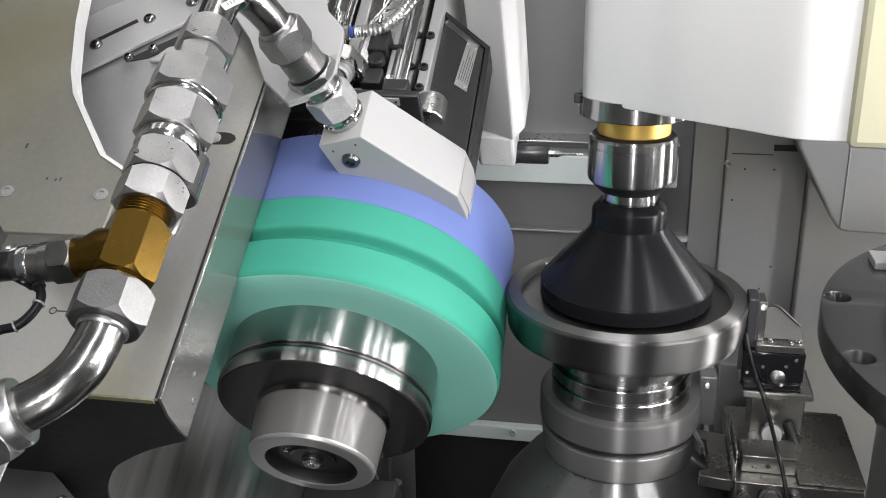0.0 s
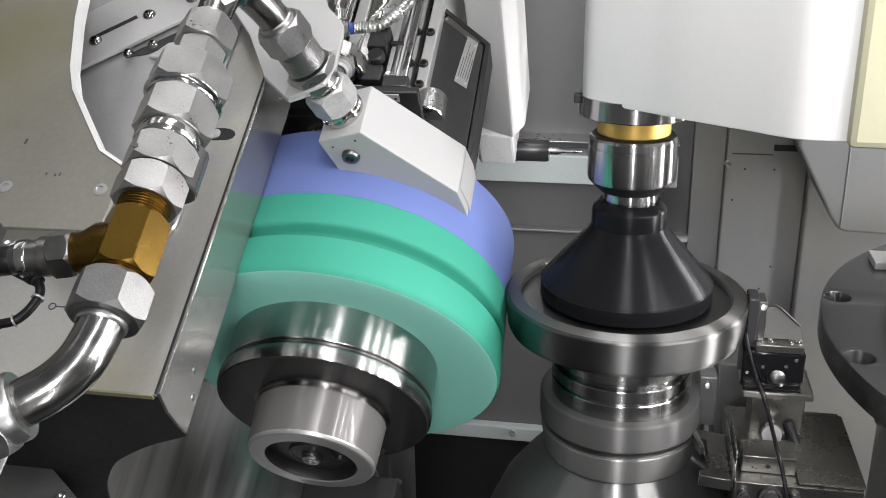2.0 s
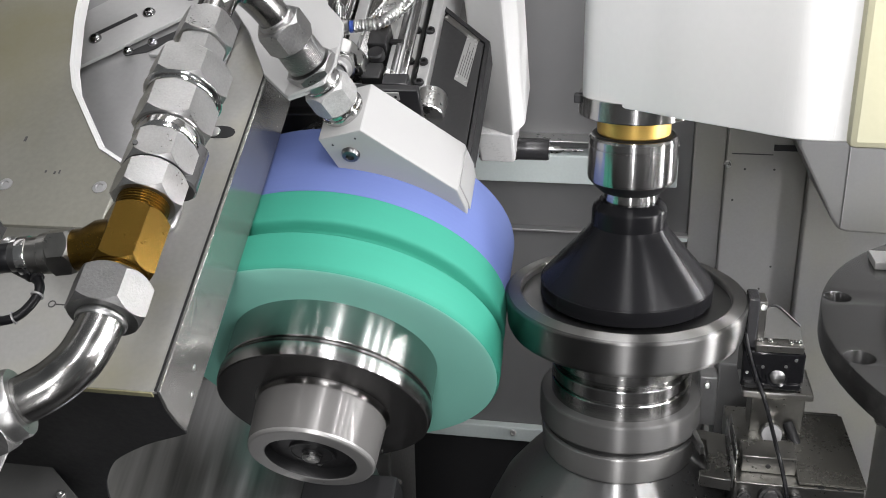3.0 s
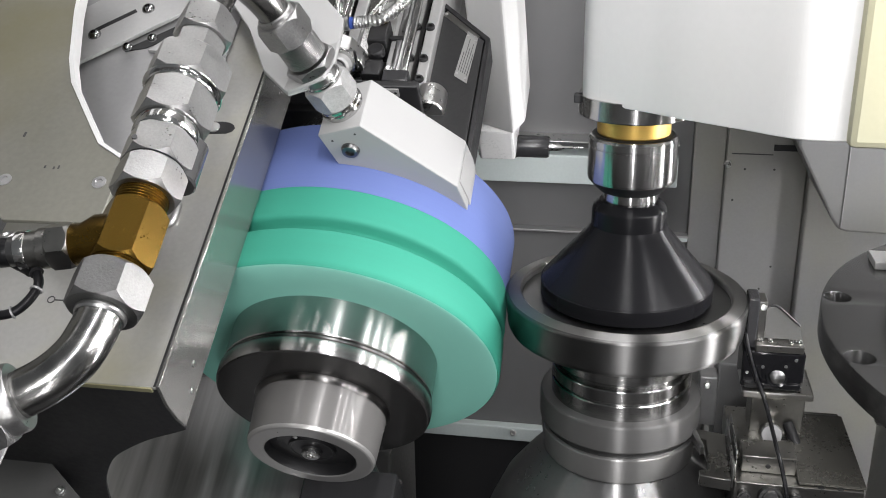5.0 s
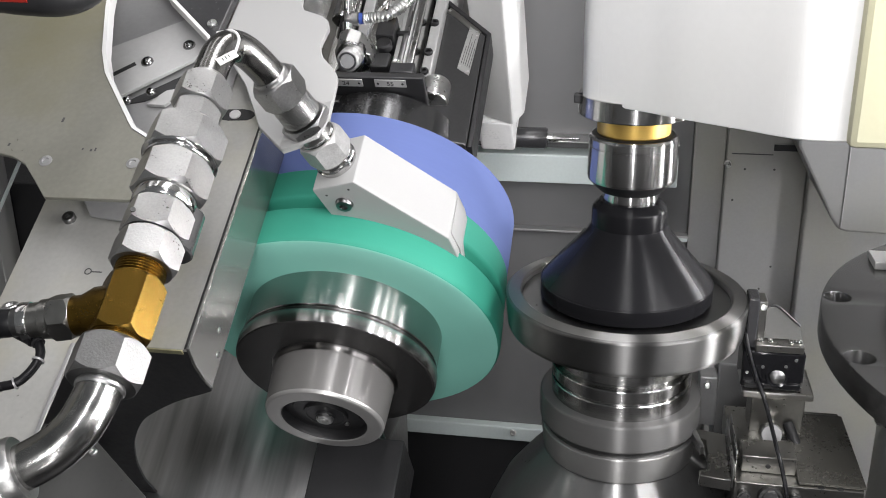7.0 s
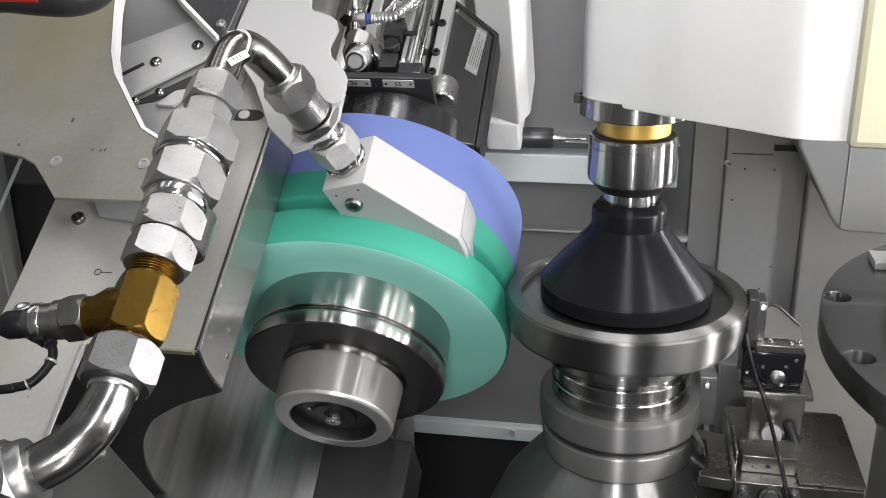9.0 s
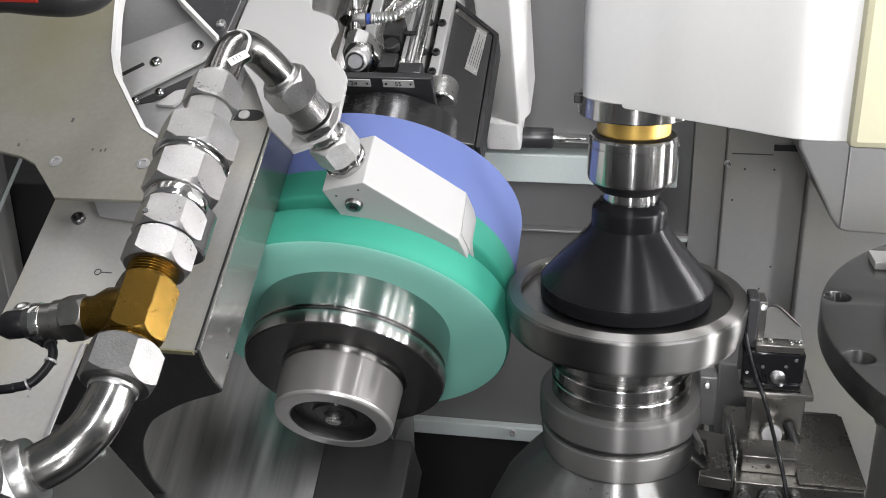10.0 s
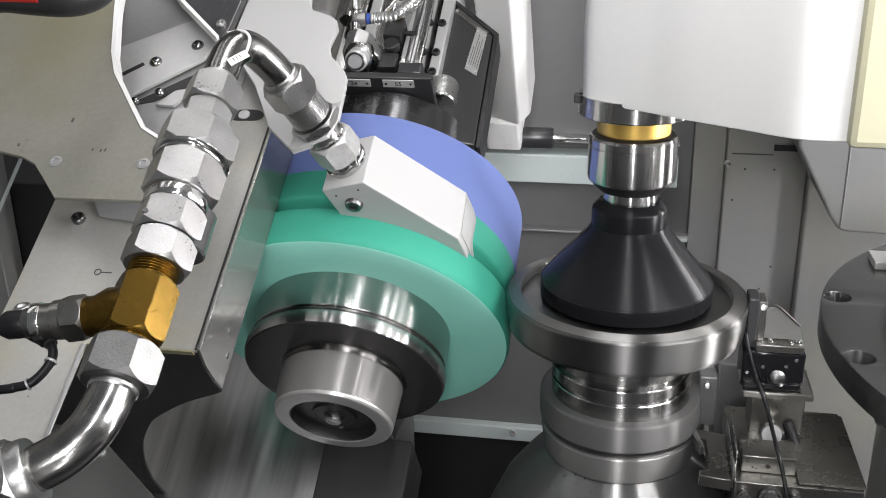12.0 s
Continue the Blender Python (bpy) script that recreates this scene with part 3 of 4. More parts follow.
    part("cap_screw", lathe(B(), [(0, 0.007), (0.004, 0.007), (0.006, 0.009), (0.007, 0.007), (0.007, 0), (0, 0)], 20, Matrix.Translation((0.0215, 0.4095, 0.101))), STEEL, h)
    part("hook_arm", box(B(), (0.010, 0.466, 0.095), (0.026, 0.472, 0.102), 0.001), BLACK, h)
    for y in (0.435, 0.468, 0.52):
        part("cap_screw", lathe(B(), [(0, 0.001), (0.0025, 0.001), (0.003, 0.004), (0.005, 0.004), (0.0055, 0.003), (0.0055, 0), (0, 0)], 16, Matrix.Translation((0.045, y, 0.0695))), BLACK_CAP, h)
    part("end_block", box(B(), (0.018, 0.385, 0.085), (0.046, 0.402, 0.118), 0.002), BLACK_PAINT, h)
    return h


BLACK_GLOSS_Y = mat("black_turned_gloss", (0.13, 0.13, 0.132), 0.24, metal=0.9, vary=0.05, scale=12, turned="Y")
SPINDLE = spindle_head()


def conduit():
    c = head_thing("conduit", "ribbed metal conduit with a blue end ring", "conduit")
    pts = spline([(-0.022, 0.4545, 0.135), (-0.010, 0.4560, 0.136), (0.006, 0.4600, 0.136), (0.019, 0.4760, 0.134), (0.028, 0.500, 0.130), (0.034, 0.54, 0.12), (0.036, 0.60, 0.10)], 8)
    part("ribbed_hose", tube(B(), pts, 0.0056, 16, 0.26), STEEL, c)
    part("blue_ring", lathe(B(), [(0, 0), (0.0066, 0), (0.0066, 0.0042), (0, 0.0042)], 24, along((-0.0265, 0.4545, 0.135), (1, 0.05, 0))), BLUE, c, "blue plastic end ring")
    part("union", lathe(B(), [(0, 0), (0.0075, 0), (0.0080, 0.002), (0.0080, 0.014), (0, 0.014)], 24, along((-0.0415, 0.4535, 0.1345), (1, 0.05, 0))), ZINC, c)
    return c


CONDUIT = conduit()


def probe_arm():
    p = head_thing("probe_arm", "white painted post with a clamped measuring probe", "probe arm")
    part("post", prism(B(), [(0.0670, 0.62), (0.1180, 0.60), (0.1330, 0.625), (0.1330, 0.70), (0.0670, 0.70)], -0.200, 0.40, None, 0.004), WHITE, p)
    part("foot_clamp", box(B(), (0.0640, 0.605, -0.262), (0.1170, 0.70, -0.2005), 0.004), ALUMINIUM, p)
    part("clamp_block", box(B(), (0.100, 0.615, -0.2), (0.1210, 0.66, -0.168), 0.003), ALUMINIUM, p)
    part("clamp_block", box(B(), (-0.016, 0.605, -0.262), (0.0440, 0.68, -0.212), 0.004), ALUMINIUM, p)
    X_ = lambda x: along((x, 0.639, -0.268), (1, 0, 0))
    pr = part("probe_body", lathe(B(), [(0, 0), (0.0165, 0), (0.0165, 0.048), (0.0172, 0.049), (0.0172, 0.056), (0.0165, 0.057), (0.0165, 0.100), (0.0150, 0.104), (0, 0.104)], 40, X_(0.060)), BLACK_PAINT, p, "black round probe body")
    part("probe_collar", lathe(B(), [(0, 0), (0.0170, 0), (0.0170, 0.050), (0, 0.050)], 40, along((0.058, 0.639, -0.254), (1, 0, 0))), ALUMINIUM, p)
    part("probe_tip", lathe(B(), [(0, 0), (0.0055, 0), (0.0055, 0.014), (0.0022, 0.020), (0.0018, 0.050), (0, 0.050)], 20, X_(0.164)), STEEL, pr, "bright probe needle")
    return p


PROBE = probe_arm()


MARK_X, MARK_Y = -0.1720, 0.0260


def wheel_guard():
    g = head_thing("wheel_guard", "stainless sheet wheel guard with a folded side", "guard")
    poly = [(-0.0587, 0.46), (-0.0587, -0.0445), (-0.110, -0.0450), (-0.157, -0.0455), (-0.1585, -0.14), (-0.247, -0.14), (-0.244, 0.0), (-0.2445, 0.109), (-0.235, 0.46)]
    part("top_sheet", prism(B(), poly, 0.218, 0.222, None, 0.0008), GUARD, g)
    part("side_sheet", prism(B(), [(-0.0440, 0.2225), (0.46, 0.2225), (0.46, 0.158), (-0.0455, 0.158), (-0.0475, 0.176), (-0.0478, 0.200)], 0.0, 0.003, Matrix(((0, 0, 1, -0.0585), (1, 0, 0, 0), (0, 1, 0, 0), (0, 0, 0, 1))), 0.0006), GUARD_SIDE, g, "shiny folded side of the guard")
    part("end_lip", box(B(), (-0.156, -0.0458, 0.2155), (-0.062, -0.0440, 0.2215), 0.0005), BRASS_EDGE, g, "oil-stained lower edge")
    edge = spline([(-0.0600, 0.1468, 0), (-0.0700, 0.1400, 0), (-0.1040, 0.1184, 0), (-0.1390, 0.0880, 0), (-0.1590, 0.0640, 0), (-0.1824, 0.0210, 0), (-0.1960, -0.0160, 0), (-0.2045, -0.0464, 0), (-0.2113, -0.0854, 0)], 4)
    part("end_sheet", prism(B(), [(-0.0600, 0.2175)] + [(p.x, p.y) for p in edge] + [(-0.2111, -0.137), (-0.30, -0.137), (-0.30, 0.13), (-0.24, 0.2175)], -0.0430, -0.0400, Matrix(((1, 0, 0, 0), (0, 0, 1, 0), (0, 1, 0, 0), (0, 0, 0, 1))), 0.0005), BLACK, g, "black end sheet with a round cut-out")
    sl = part("slot", prism(B(), [(0.013 * math.cos(a / 12 * 2 * math.pi) + (0.006 if math.cos(a / 12 * 2 * math.pi) > 0 else -0.006), 0.0075 * math.sin(a / 12 * 2 * math.pi)) for a in range(12)], 0.2205, 0.2226, Matrix.Translation((-0.087, 0.2170, 0))), BLACK_CAP, g, "slot with a bolt")
    part("bolt", lathe(B(), [(0, 0.2240), (0.003, 0.2240), (0.0055, 0.2236), (0.0060, 0.2222), (0, 0.2222)], 20, Matrix.Translation((-0.088, 0.2170, 0))), STEEL, sl)
    screw("screw", (-0.2112, 0.082, 0.2225), (0, 0, 1), 0.0062, g, DARK_STEEL)
    part("gap_line", box(B(), (-0.0602, -0.044, 0.2218), (-0.0586, 0.46, 0.2226), 0), BLACK, g, "dark folded seam")
    part("fold", box(B(), (-0.1600, -0.139, 0.2221), (-0.1560, -0.046, 0.2235), 0.0005), PLATE, g)
    part("stamp", tube(B(), [(MARK_X + 0.003 * math.cos(a * 0.63), MARK_Y + 0.003 * math.sin(a * 0.63), 0.2224) for a in range(11)], 0.0005, 6), INK, g)
    part("stamp_bar", box(B(), (MARK_X + 0.003, MARK_Y - 0.0004, 0.2220), (MARK_X + 0.0130, MARK_Y + 0.0006, 0.2224), 0), INK, g)
    for y, z in ((0.0, 0.180), (-0.018, 0.168)):
        part("weld_spot", lathe(B(), [(0, 0.0008), (0.002, 0.0006), (0.003, 0), (0, 0)], 10, along((-0.0553, y, z), (1, 0, 0))), STEEL, g)
    part("clip", tube(B(), spline([(-0.0958, 0.1369, 0.2240), (-0.0921, 0.1218, 0.2250), (-0.0936, 0.1065, 0.2250), (-0.1016, 0.1060, 0.2240)], 6), 0.0030, 10), ZINC, g)
    return g


GUARD_SIDE = mat("shiny_guard_side", (0.36, 0.36, 0.345), 0.24, metal=0.85, vary=0.05, scale=5, rough_vary=0.04)
BRASS_EDGE = mat("oil_stained_edge", (0.36, 0.34, 0.20), 0.4, metal=0.3, vary=0.2, scale=30)
GUARD_T = wheel_guard()


def cover_sheet():
    c = head_thing("cover_sheet", "oily cream painted cover sheet with a cut-out", "cover")
    edge = [(-0.112, 0.116), (-0.1404, 0.133), (-0.165, 0.166), (-0.1900, 0.200), (-0.2030, 0.228), (-0.222, 0.290), (-0.252, 0.42)]
    poly = [(-0.112, 0.054)] + edge + [(-0.60, 0.42), (-0.60, 0.14), (-0.42, 0.112), (-0.285, 0.104), (-0.2636, 0.1013), (-0.240, 0.096), (-0.2255, 0.0887), (-0.208, 0.070), (-0.1924, 0.0528)]
    part("sheet", prism(B(), poly, 0.288, 0.292, None, 0.0008), COVER, c)
    # pale folded rim round the cut-out
    bm = B()
    inner = [(x + 0.0035, y + 0.0015) for x, y in edge]
    ring = edge + inner[::-1]
    prism(bm, ring, 0.2800, 0.2932)
    part("rim", bm, WHITE, c, "bare white edge of the cut-out")
    for x, y, r in ((-0.2065, 0.0922, 0.0058), (-0.1253, 0.0934, 0.0058)):
        part("plug", lathe(B(), [(0, 0.2921), (r * 0.45, 0.2921), (r * 0.55, 0.2932), (r, 0.2928), (r, 0.292), (0, 0.292)], 20, Matrix.Translation((x, y, 0))), PLATE, c, "pale plastic plug")
    rnd = random.Random(4)
    for x, y in ((-0.178, 0.106), (-0.170, 0.105), (-0.166, 0.1055), (-0.210, 0.138), (-0.250, 0.108)):
        part("scratch", box(B(), (x, y, 0.2919), (x + rnd.uniform(0.0012, 0.0022), y + rnd.uniform(0.002, 0.006), 0.2923), 0), INK, c)
    return c


COVER_T = cover_sheet()


def swivel_drum():
    d = head_thing("swivel_drum", "dark steel swivel drum below the wheel", "drum")
    m = Matrix.Translation((-0.128, -0.020, 0))
    part("drum", lathe(B(), [(0.172, -0.1215), (0.176, -0.123), (0.177, -0.126), (0.177, -0.32), (0, -0.32)], 128, m), DARK_TURNED, d)
    part("face", lathe(B(), [(0, -0.1205), (0.170, -0.1205), (0.1722, -0.1216), (0.1722, -0.13)], 128, m), FACE, d, "round face of the drum with reflection streaks in its colour")
    part("cover_bar", box(B(), (-0.040, -0.18, -0.20), (0.060, 0.045, -0.1155), 0.003), BLACK, d, "dark side bar")
    part("dark_sheet", prism(B(), [(-0.34, 0.02), (-0.2903, -0.005), (-0.2267, -0.0434), (-0.1412, -0.1063), (-0.12, -0.16), (-0.34, -0.16)], 0.040, 0.044, None, 0.0006), LOWER_SHEET, d, "black lower sheet")
    screw("screw", (-0.2080, -0.0680, 0.0445), (0, 0, 1), 0.0040, d)
    return d


# stretched colour streaks stand in for blurred reflections on the drum face
FACE = mat("reflection_streaked_face", (0.50, 0.50, 0.50), 0.34, metal=1.0, vary=0.42, scale=22, fine=50, stretch=(1.6, 0.10, 1))
DRUM = swivel_drum()


# ---------------------------------------------------------------- coolant nozzle
def coolant_nozzle():
    n = head_thing("coolant_nozzle", "white plastic coolant nozzle above the wheel", "nozzle")
    prof = [(0.0023, 0.2027), (0.0139, 0.1627), (0.0642, 0.1355), (0.0900, 0.1215), (0.1002, 0.1153), (0.1311, 0.0796), (0.1300, 0.110), (0.1245, 0.1370), (0.0445, 0.2176)]
    m = Matrix(((1, 0, 0, 0), (0, 0, 1, 0), (0, 1, 0, 0), (0, 0, 0, 1)))
    part("body", prism(B(), prof, 0.229, 0.287, m, 0.0012), NOZZLE_WHITE, n)
    part("tip_insert", prism(B(), [(0.1296, 0.086), (0.1325, 0.082), (0.1318, 0.109), (0.1260, 0.1355), (0.1240, 0.134)], 0.237, 0.281, m, 0.0006), NOZZLE_WHITE, n)
    s = part("screw", lathe(B(), [(0, 0.0015), (0.0035, 0.0015), (0.0042, 0.0045), (0.0072, 0.0042), (0.0085, 0.0020), (0.0088, 0.0), (0, 0)], 28, along((0.030, 0.2290, 0.185), (0, -1, 0))), DARK_STEEL, n, "dark steel socket screw")
    for x, z in ((0.0150, 0.196), (0.0380, 0.206)):
        part("dot", lathe(B(), [(0, 0.0003), (0.0012, 0.0003), (0.0012, 0), (0, 0)], 10, along((x, 0.2290, z), (0, -1, 0))), INK, n)
    return n


NOZZLE = coolant_nozzle()


def ribbed(r, length, pitch):
    """Profile of a thread."""
    out = [(0, 0), (r, 0)]
    k = int(length / pitch)
    for i in range(k):
        out += [(r, (i + 0.1) * length / k), (r * 0.93, (i + 0.5) * length / k), (r, (i + 0.9) * length / k)]
    return out + [(r, length), (0, length)]


SPARKLE = mat("grainy_zinc_nut", (0.52, 0.52, 0.512), 0.42, metal=0.55, vary=0.20, scale=120, bump=0.35, fine=600)


DULL_ZINC = mat("dull_zinc_steel", (0.21, 0.21, 0.207), 0.44, metal=1.0, vary=0.18, scale=60, fine=600, bump=0.30)


def coolant_line():
    c = head_thing("coolant_line", "zinc-plated coolant pipe fittings with a brass tee", "pipe fitting")
    a0, a1 = Vector((-0.0380, -0.039, 0.360)), Vector((-0.0462, 0.2416, 0.360))
    way = (a1 - a0).normalized()
    at = lambda u: a0 + way * (u + 0.039)
    m = lambda u: Matrix.Translation(at(u)) @ Matrix.Rotation(math.atan2(-way.x, way.y), 4, "Z") @ TO_Y
    def hx(name, r, a, b, material=ZINC, label="", turn=-0.31):
        return part(name, hexagon(B(), r, 0, b - a, m(a), turn), material, c, label)
    def cy(name, r, a, b, material=ZINC, label="", thread=False):
        prof = ribbed(r, b - a, 0.0022) if thread else [(0, 0), (r * 0.94, 0), (r, 0.0015), (r, b - a - 0.0015), (r * 0.94, b - a), (0, b - a)]
        return part(name, lathe(B(), prof, 40, m(a)), material, c, label)
    cy("ferrule", 0.0165, 0.206, 0.2125)
    hx("nut", 0.0228, 0.181, 0.207)
    hx("adapter", 0.0195, 0.150, 0.181, turn=-0.40)
    hx("union", 0.0312, 0.1275, 0.1575, turn=-0.35)
    part("union_bevel", lathe(B(), [(0, 0), (0.0262, 0), (0.0268, 0.0012), (0.0262, 0.0024), (0.0285, 0.0032), (0.0292, 0.0046), (0.0286, 0.0058), (0, 0.0058)], 48, m(0.1222)), POLISHED, c, "polished bevelled shoulder", sharp=50)
    hx("union_body", 0.0290, 0.0914, 0.1225, turn=-0.28)
    part("sleeve", lathe(B(), [(0, 0), (0.0222, 0), (0.0236, 0.0015), (0.0236, 0.0105), (0.0228, 0.0122), (0, 0.0122)], 48, m(0.0790)), POLISHED, c, "polished round sleeve", sharp=50)
    part("sleeve_skirt", lathe(B(), [(0, 0), (0.0130, 0), (0.0142, 0.0015), (0.0142, 0.036), (0, 0.036)], 32, m(0.0500) @ Matrix.Translation((0.0125, 0.012, 0))), MOTOR, c)
    nut = hx("nut", 0.0255, 0.0540, 0.0800)
    part("set_hole", lathe(B(), [(0, 0.0012), (0.0019, 0.0012), (0.0019, -0.001), (0, -0.001)], 14, along(at(0.0611) + Vector((-0.0075, 0, 0.0242)), (0.212, 0, 0.977))), INK, nut)
    hx("nut", 0.0250, 0.0280, 0.0530, turn=-0.26)
    cy("brass_thread", 0.0180, 0.0150, 0.0285, BRASS, thread=True)
    tee = hx("brass_tee", 0.0222, -0.0290, 0.0165, BRASS, "brass tee body")
    cy("brass_thread", 0.0180, -0.0345, -0.0290, BRASS, thread=True)
    hx("nut", 0.0262, -0.0630, -0.0345, DULL_ZINC, turn=-0.36)
    cy("ferrule", 0.0165, -0.0680, -0.0630)
    # side branch with the pressure switch
    bd = Vector((-1, -0.20, 0.0)).normalized()
    b0 = at(-0.006)
    mb = along(b0, bd)
    def br(name, prof, material, label=""):
        return part(name, lathe(B(), prof, 32, mb), material, c, label)
    br("brass_branch", [(0, 0.0), (0.0186, 0.0), (0.0184, 0.020), (0.0140, 0.030), (0.0140, 0.036), (0, 0.036)], BRASS, "tapered brass branch")
    part("switch_nut", hexagon(B(), 0.0165, 0.036, 0.052, mb, 0.2), MACHINED, c, "grey switch nut")
    br("switch_body", [(0, 0.052), (0.0138, 0.052), (0.0138, 0.058), (0.0122, 0.059), (0.0122, 0.0665), (0, 0.0665)], MACHINED, "grey pressure switch")
    br("switch_ring", [(0, 0.0665), (0.0128, 0.0665), (0.0132, 0.0675), (0.0132, 0.0730), (0.0110, 0.0735), (0, 0.0735)], POLISHED, "bright switch ring")
    br("switch_neck", [(0, 0.0735), (0.0108, 0.0735), (0.0104, 0.0790), (0, 0.0790)], DARK_STEEL)
    br("plug", [(0, 0.078), (0.0088, 0.078), (0.0100, 0.081), (0.0100, 0.092), (0.0075, 0.097), (0, 0.098)], CABLE, "black moulded angled plug")
    part("plug_screw", lathe(B(), [(0, 0.001), (0.0022, 0.001), (0.003, 0.003), (0.0050, 0.003), (0.0062, 0.0018), (0.0062, 0), (0, 0)], 20, along(b0 + bd * 0.087 + Vector((0.002, 0.0105, 0.003)), (-0.1, 0.45, 0.9))), ZINC, c)
    e = b0 + bd * 0.088
    pts = spline([(-0.1270, -0.0195, 0.358), (-0.1165, -0.0238, 0.355), (-0.1023, -0.0289, 0.352), (-0.0958, -0.0356, 0.352), (-0.0933, -0.0428, 0.352), (-0.0948, -0.0516, 0.352), (-0.0989, -0.0596, 0.352), (-0.1042, -0.0639, 0.352), (-0.1114, -0.0662, 0.352), (-0.1207, -0.0687, 0.352), (-0.20, -0.080, 0.345)], 6)
    for k, w in ((14, 0.0046), (25, 0.0044), (40, 0.0044)):
        part("cable_tie", tube(B(), [pts[k], pts[k + 1]], w, 12), PLATE if k > 14 else BLACK_CAP, c)
    part("cable_boot", tube(B(), pts[:13], 0.0062, 14), CABLE, c, "black moulded cable boot")
    part("switch_cable", tube(B(), pts, 0.0032, 12), CABLE, c, "black switch cable")
    # bent pipe to the supply coupling
    pts = spline([at(-0.066), (-0.0385, -0.078, 0.3595), (-0.0425, -0.0940, 0.359), (-0.0525, -0.1085, 0.358), (-0.066, -0.1195, 0.357), (-0.080, -0.1280, 0.356), (-0.095, -0.136, 0.355)], 8)
    part("bent_pipe", tube(B(), pts, 0.0150, 40), PIPE, c, "polished bent pipe")
    md = along((-0.0700, -0.1225, 0.3565), Vector((-0.86, -0.50, -0.04)))
    part("coupling_nut", hexagon(B(), 0.0275, 0.010, 0.040, md, 0.3), DULL_ZINC, c)
    part("coupling", lathe(B(), [(0, 0), (0.0210, 0), (0.0220, 0.002), (0.0220, 0.011), (0, 0.011)], 40, md), ZINC, c)
    # elbow and branch to the nozzle
    p0, p1 = Vector((-0.0190, 0.2630, 0.320)), Vector((0.023, 0.258, 0.210))
    d = (p1 - p0).normalized()
    ln = (p1 - p0).length
    pts = spline([at(0.208), at(0.222), (-0.0450, 0.2440, 0.3590), (-0.0405, 0.2580, 0.3540), (-0.0330, 0.2640, 0.3440), p0 - d * 0.006, p0 + d * 0.010], 8)
    part("elbow", tube(B(), pts, 0.0142, 40), PIPE, c, "polished elbow pipe")
    mm = along(p0, d)
    def hb(name, r, a, b, material=ZINC, turn=0.2):
        return part(name, hexagon(B(), r, a * ln, b * ln, mm, turn), material, c)
    def cb(name, r, a, b, material=ZINC, thread=False):
        prof = [(q, z + a * ln) for q, z in ribbed(r, (b - a) * ln, 0.0016)] if thread else [(0, a * ln), (r * 0.94, a * ln), (r, a * ln + 0.001), (r, b * ln - 0.001), (r * 0.94, b * ln), (0, b * ln)]
        return part(name, lathe(B(), prof, 40, mm), material, c)
    cb("ferrule", 0.0160, 0.02, 0.07)
    hb("nut", 0.0222, 0.06, 0.27, GLITTER)
    cb("thread", 0.0185, 0.27, 0.46, thread=True)
    hb("lock_nut", 0.0240, 0.480, 0.556, ZINC, 0.5)
    cb("thread", 0.0160, 0.535, 0.70)
    cb("ferrule", 0.0175, 0.665, 0.697, POLISHED)
    hb("nut", 0.0222, 0.695, 0.91, SPARKLE, 0.35)
    cb("collar", 0.0190, 0.91, 1.03, POLISHED)
    cb("collar_rib", 0.0205, 0.945, 0.985, POLISHED)
    return c


LINE = coolant_line()


def pipe_tag():
    t = head_thing("pipe_tag", "small white tag on a cable tie", "tag")
    part("tag_plate", box(B(), (-0.0045, -0.0085, 0), (0.0045, 0.0085, 0.0008), 0.0003, Matrix.Translation((-0.0290, 0.226, 0.372)) @ Matrix.Rotation(radians(-48), 4, "Z")), PAPER, t)
    for k in range(3):
        part("text_bar", box(B(), (-0.0022, -0.004 + 0.0028 * k, 0.0008), (0.0016, -0.0033 + 0.0028 * k, 0.0010), 0, Matrix.Translation((-0.0290, 0.226, 0.372)) @ Matrix.Rotation(radians(-48), 4, "Z")), INK, t)
    part("cable_tie", tube(B(), spline([(-0.024, 0.233, 0.372), (-0.026, 0.250, 0.371), (-0.036, 0.262, 0.368), (-0.052, 0.266, 0.362)], 6), 0.0012, 8), PAPER, t)
    return t


TAG = pipe_tag()


DOME = mat("dark_chrome", (0.30, 0.30, 0.30), 0.16, metal=1.0, vary=0.05)


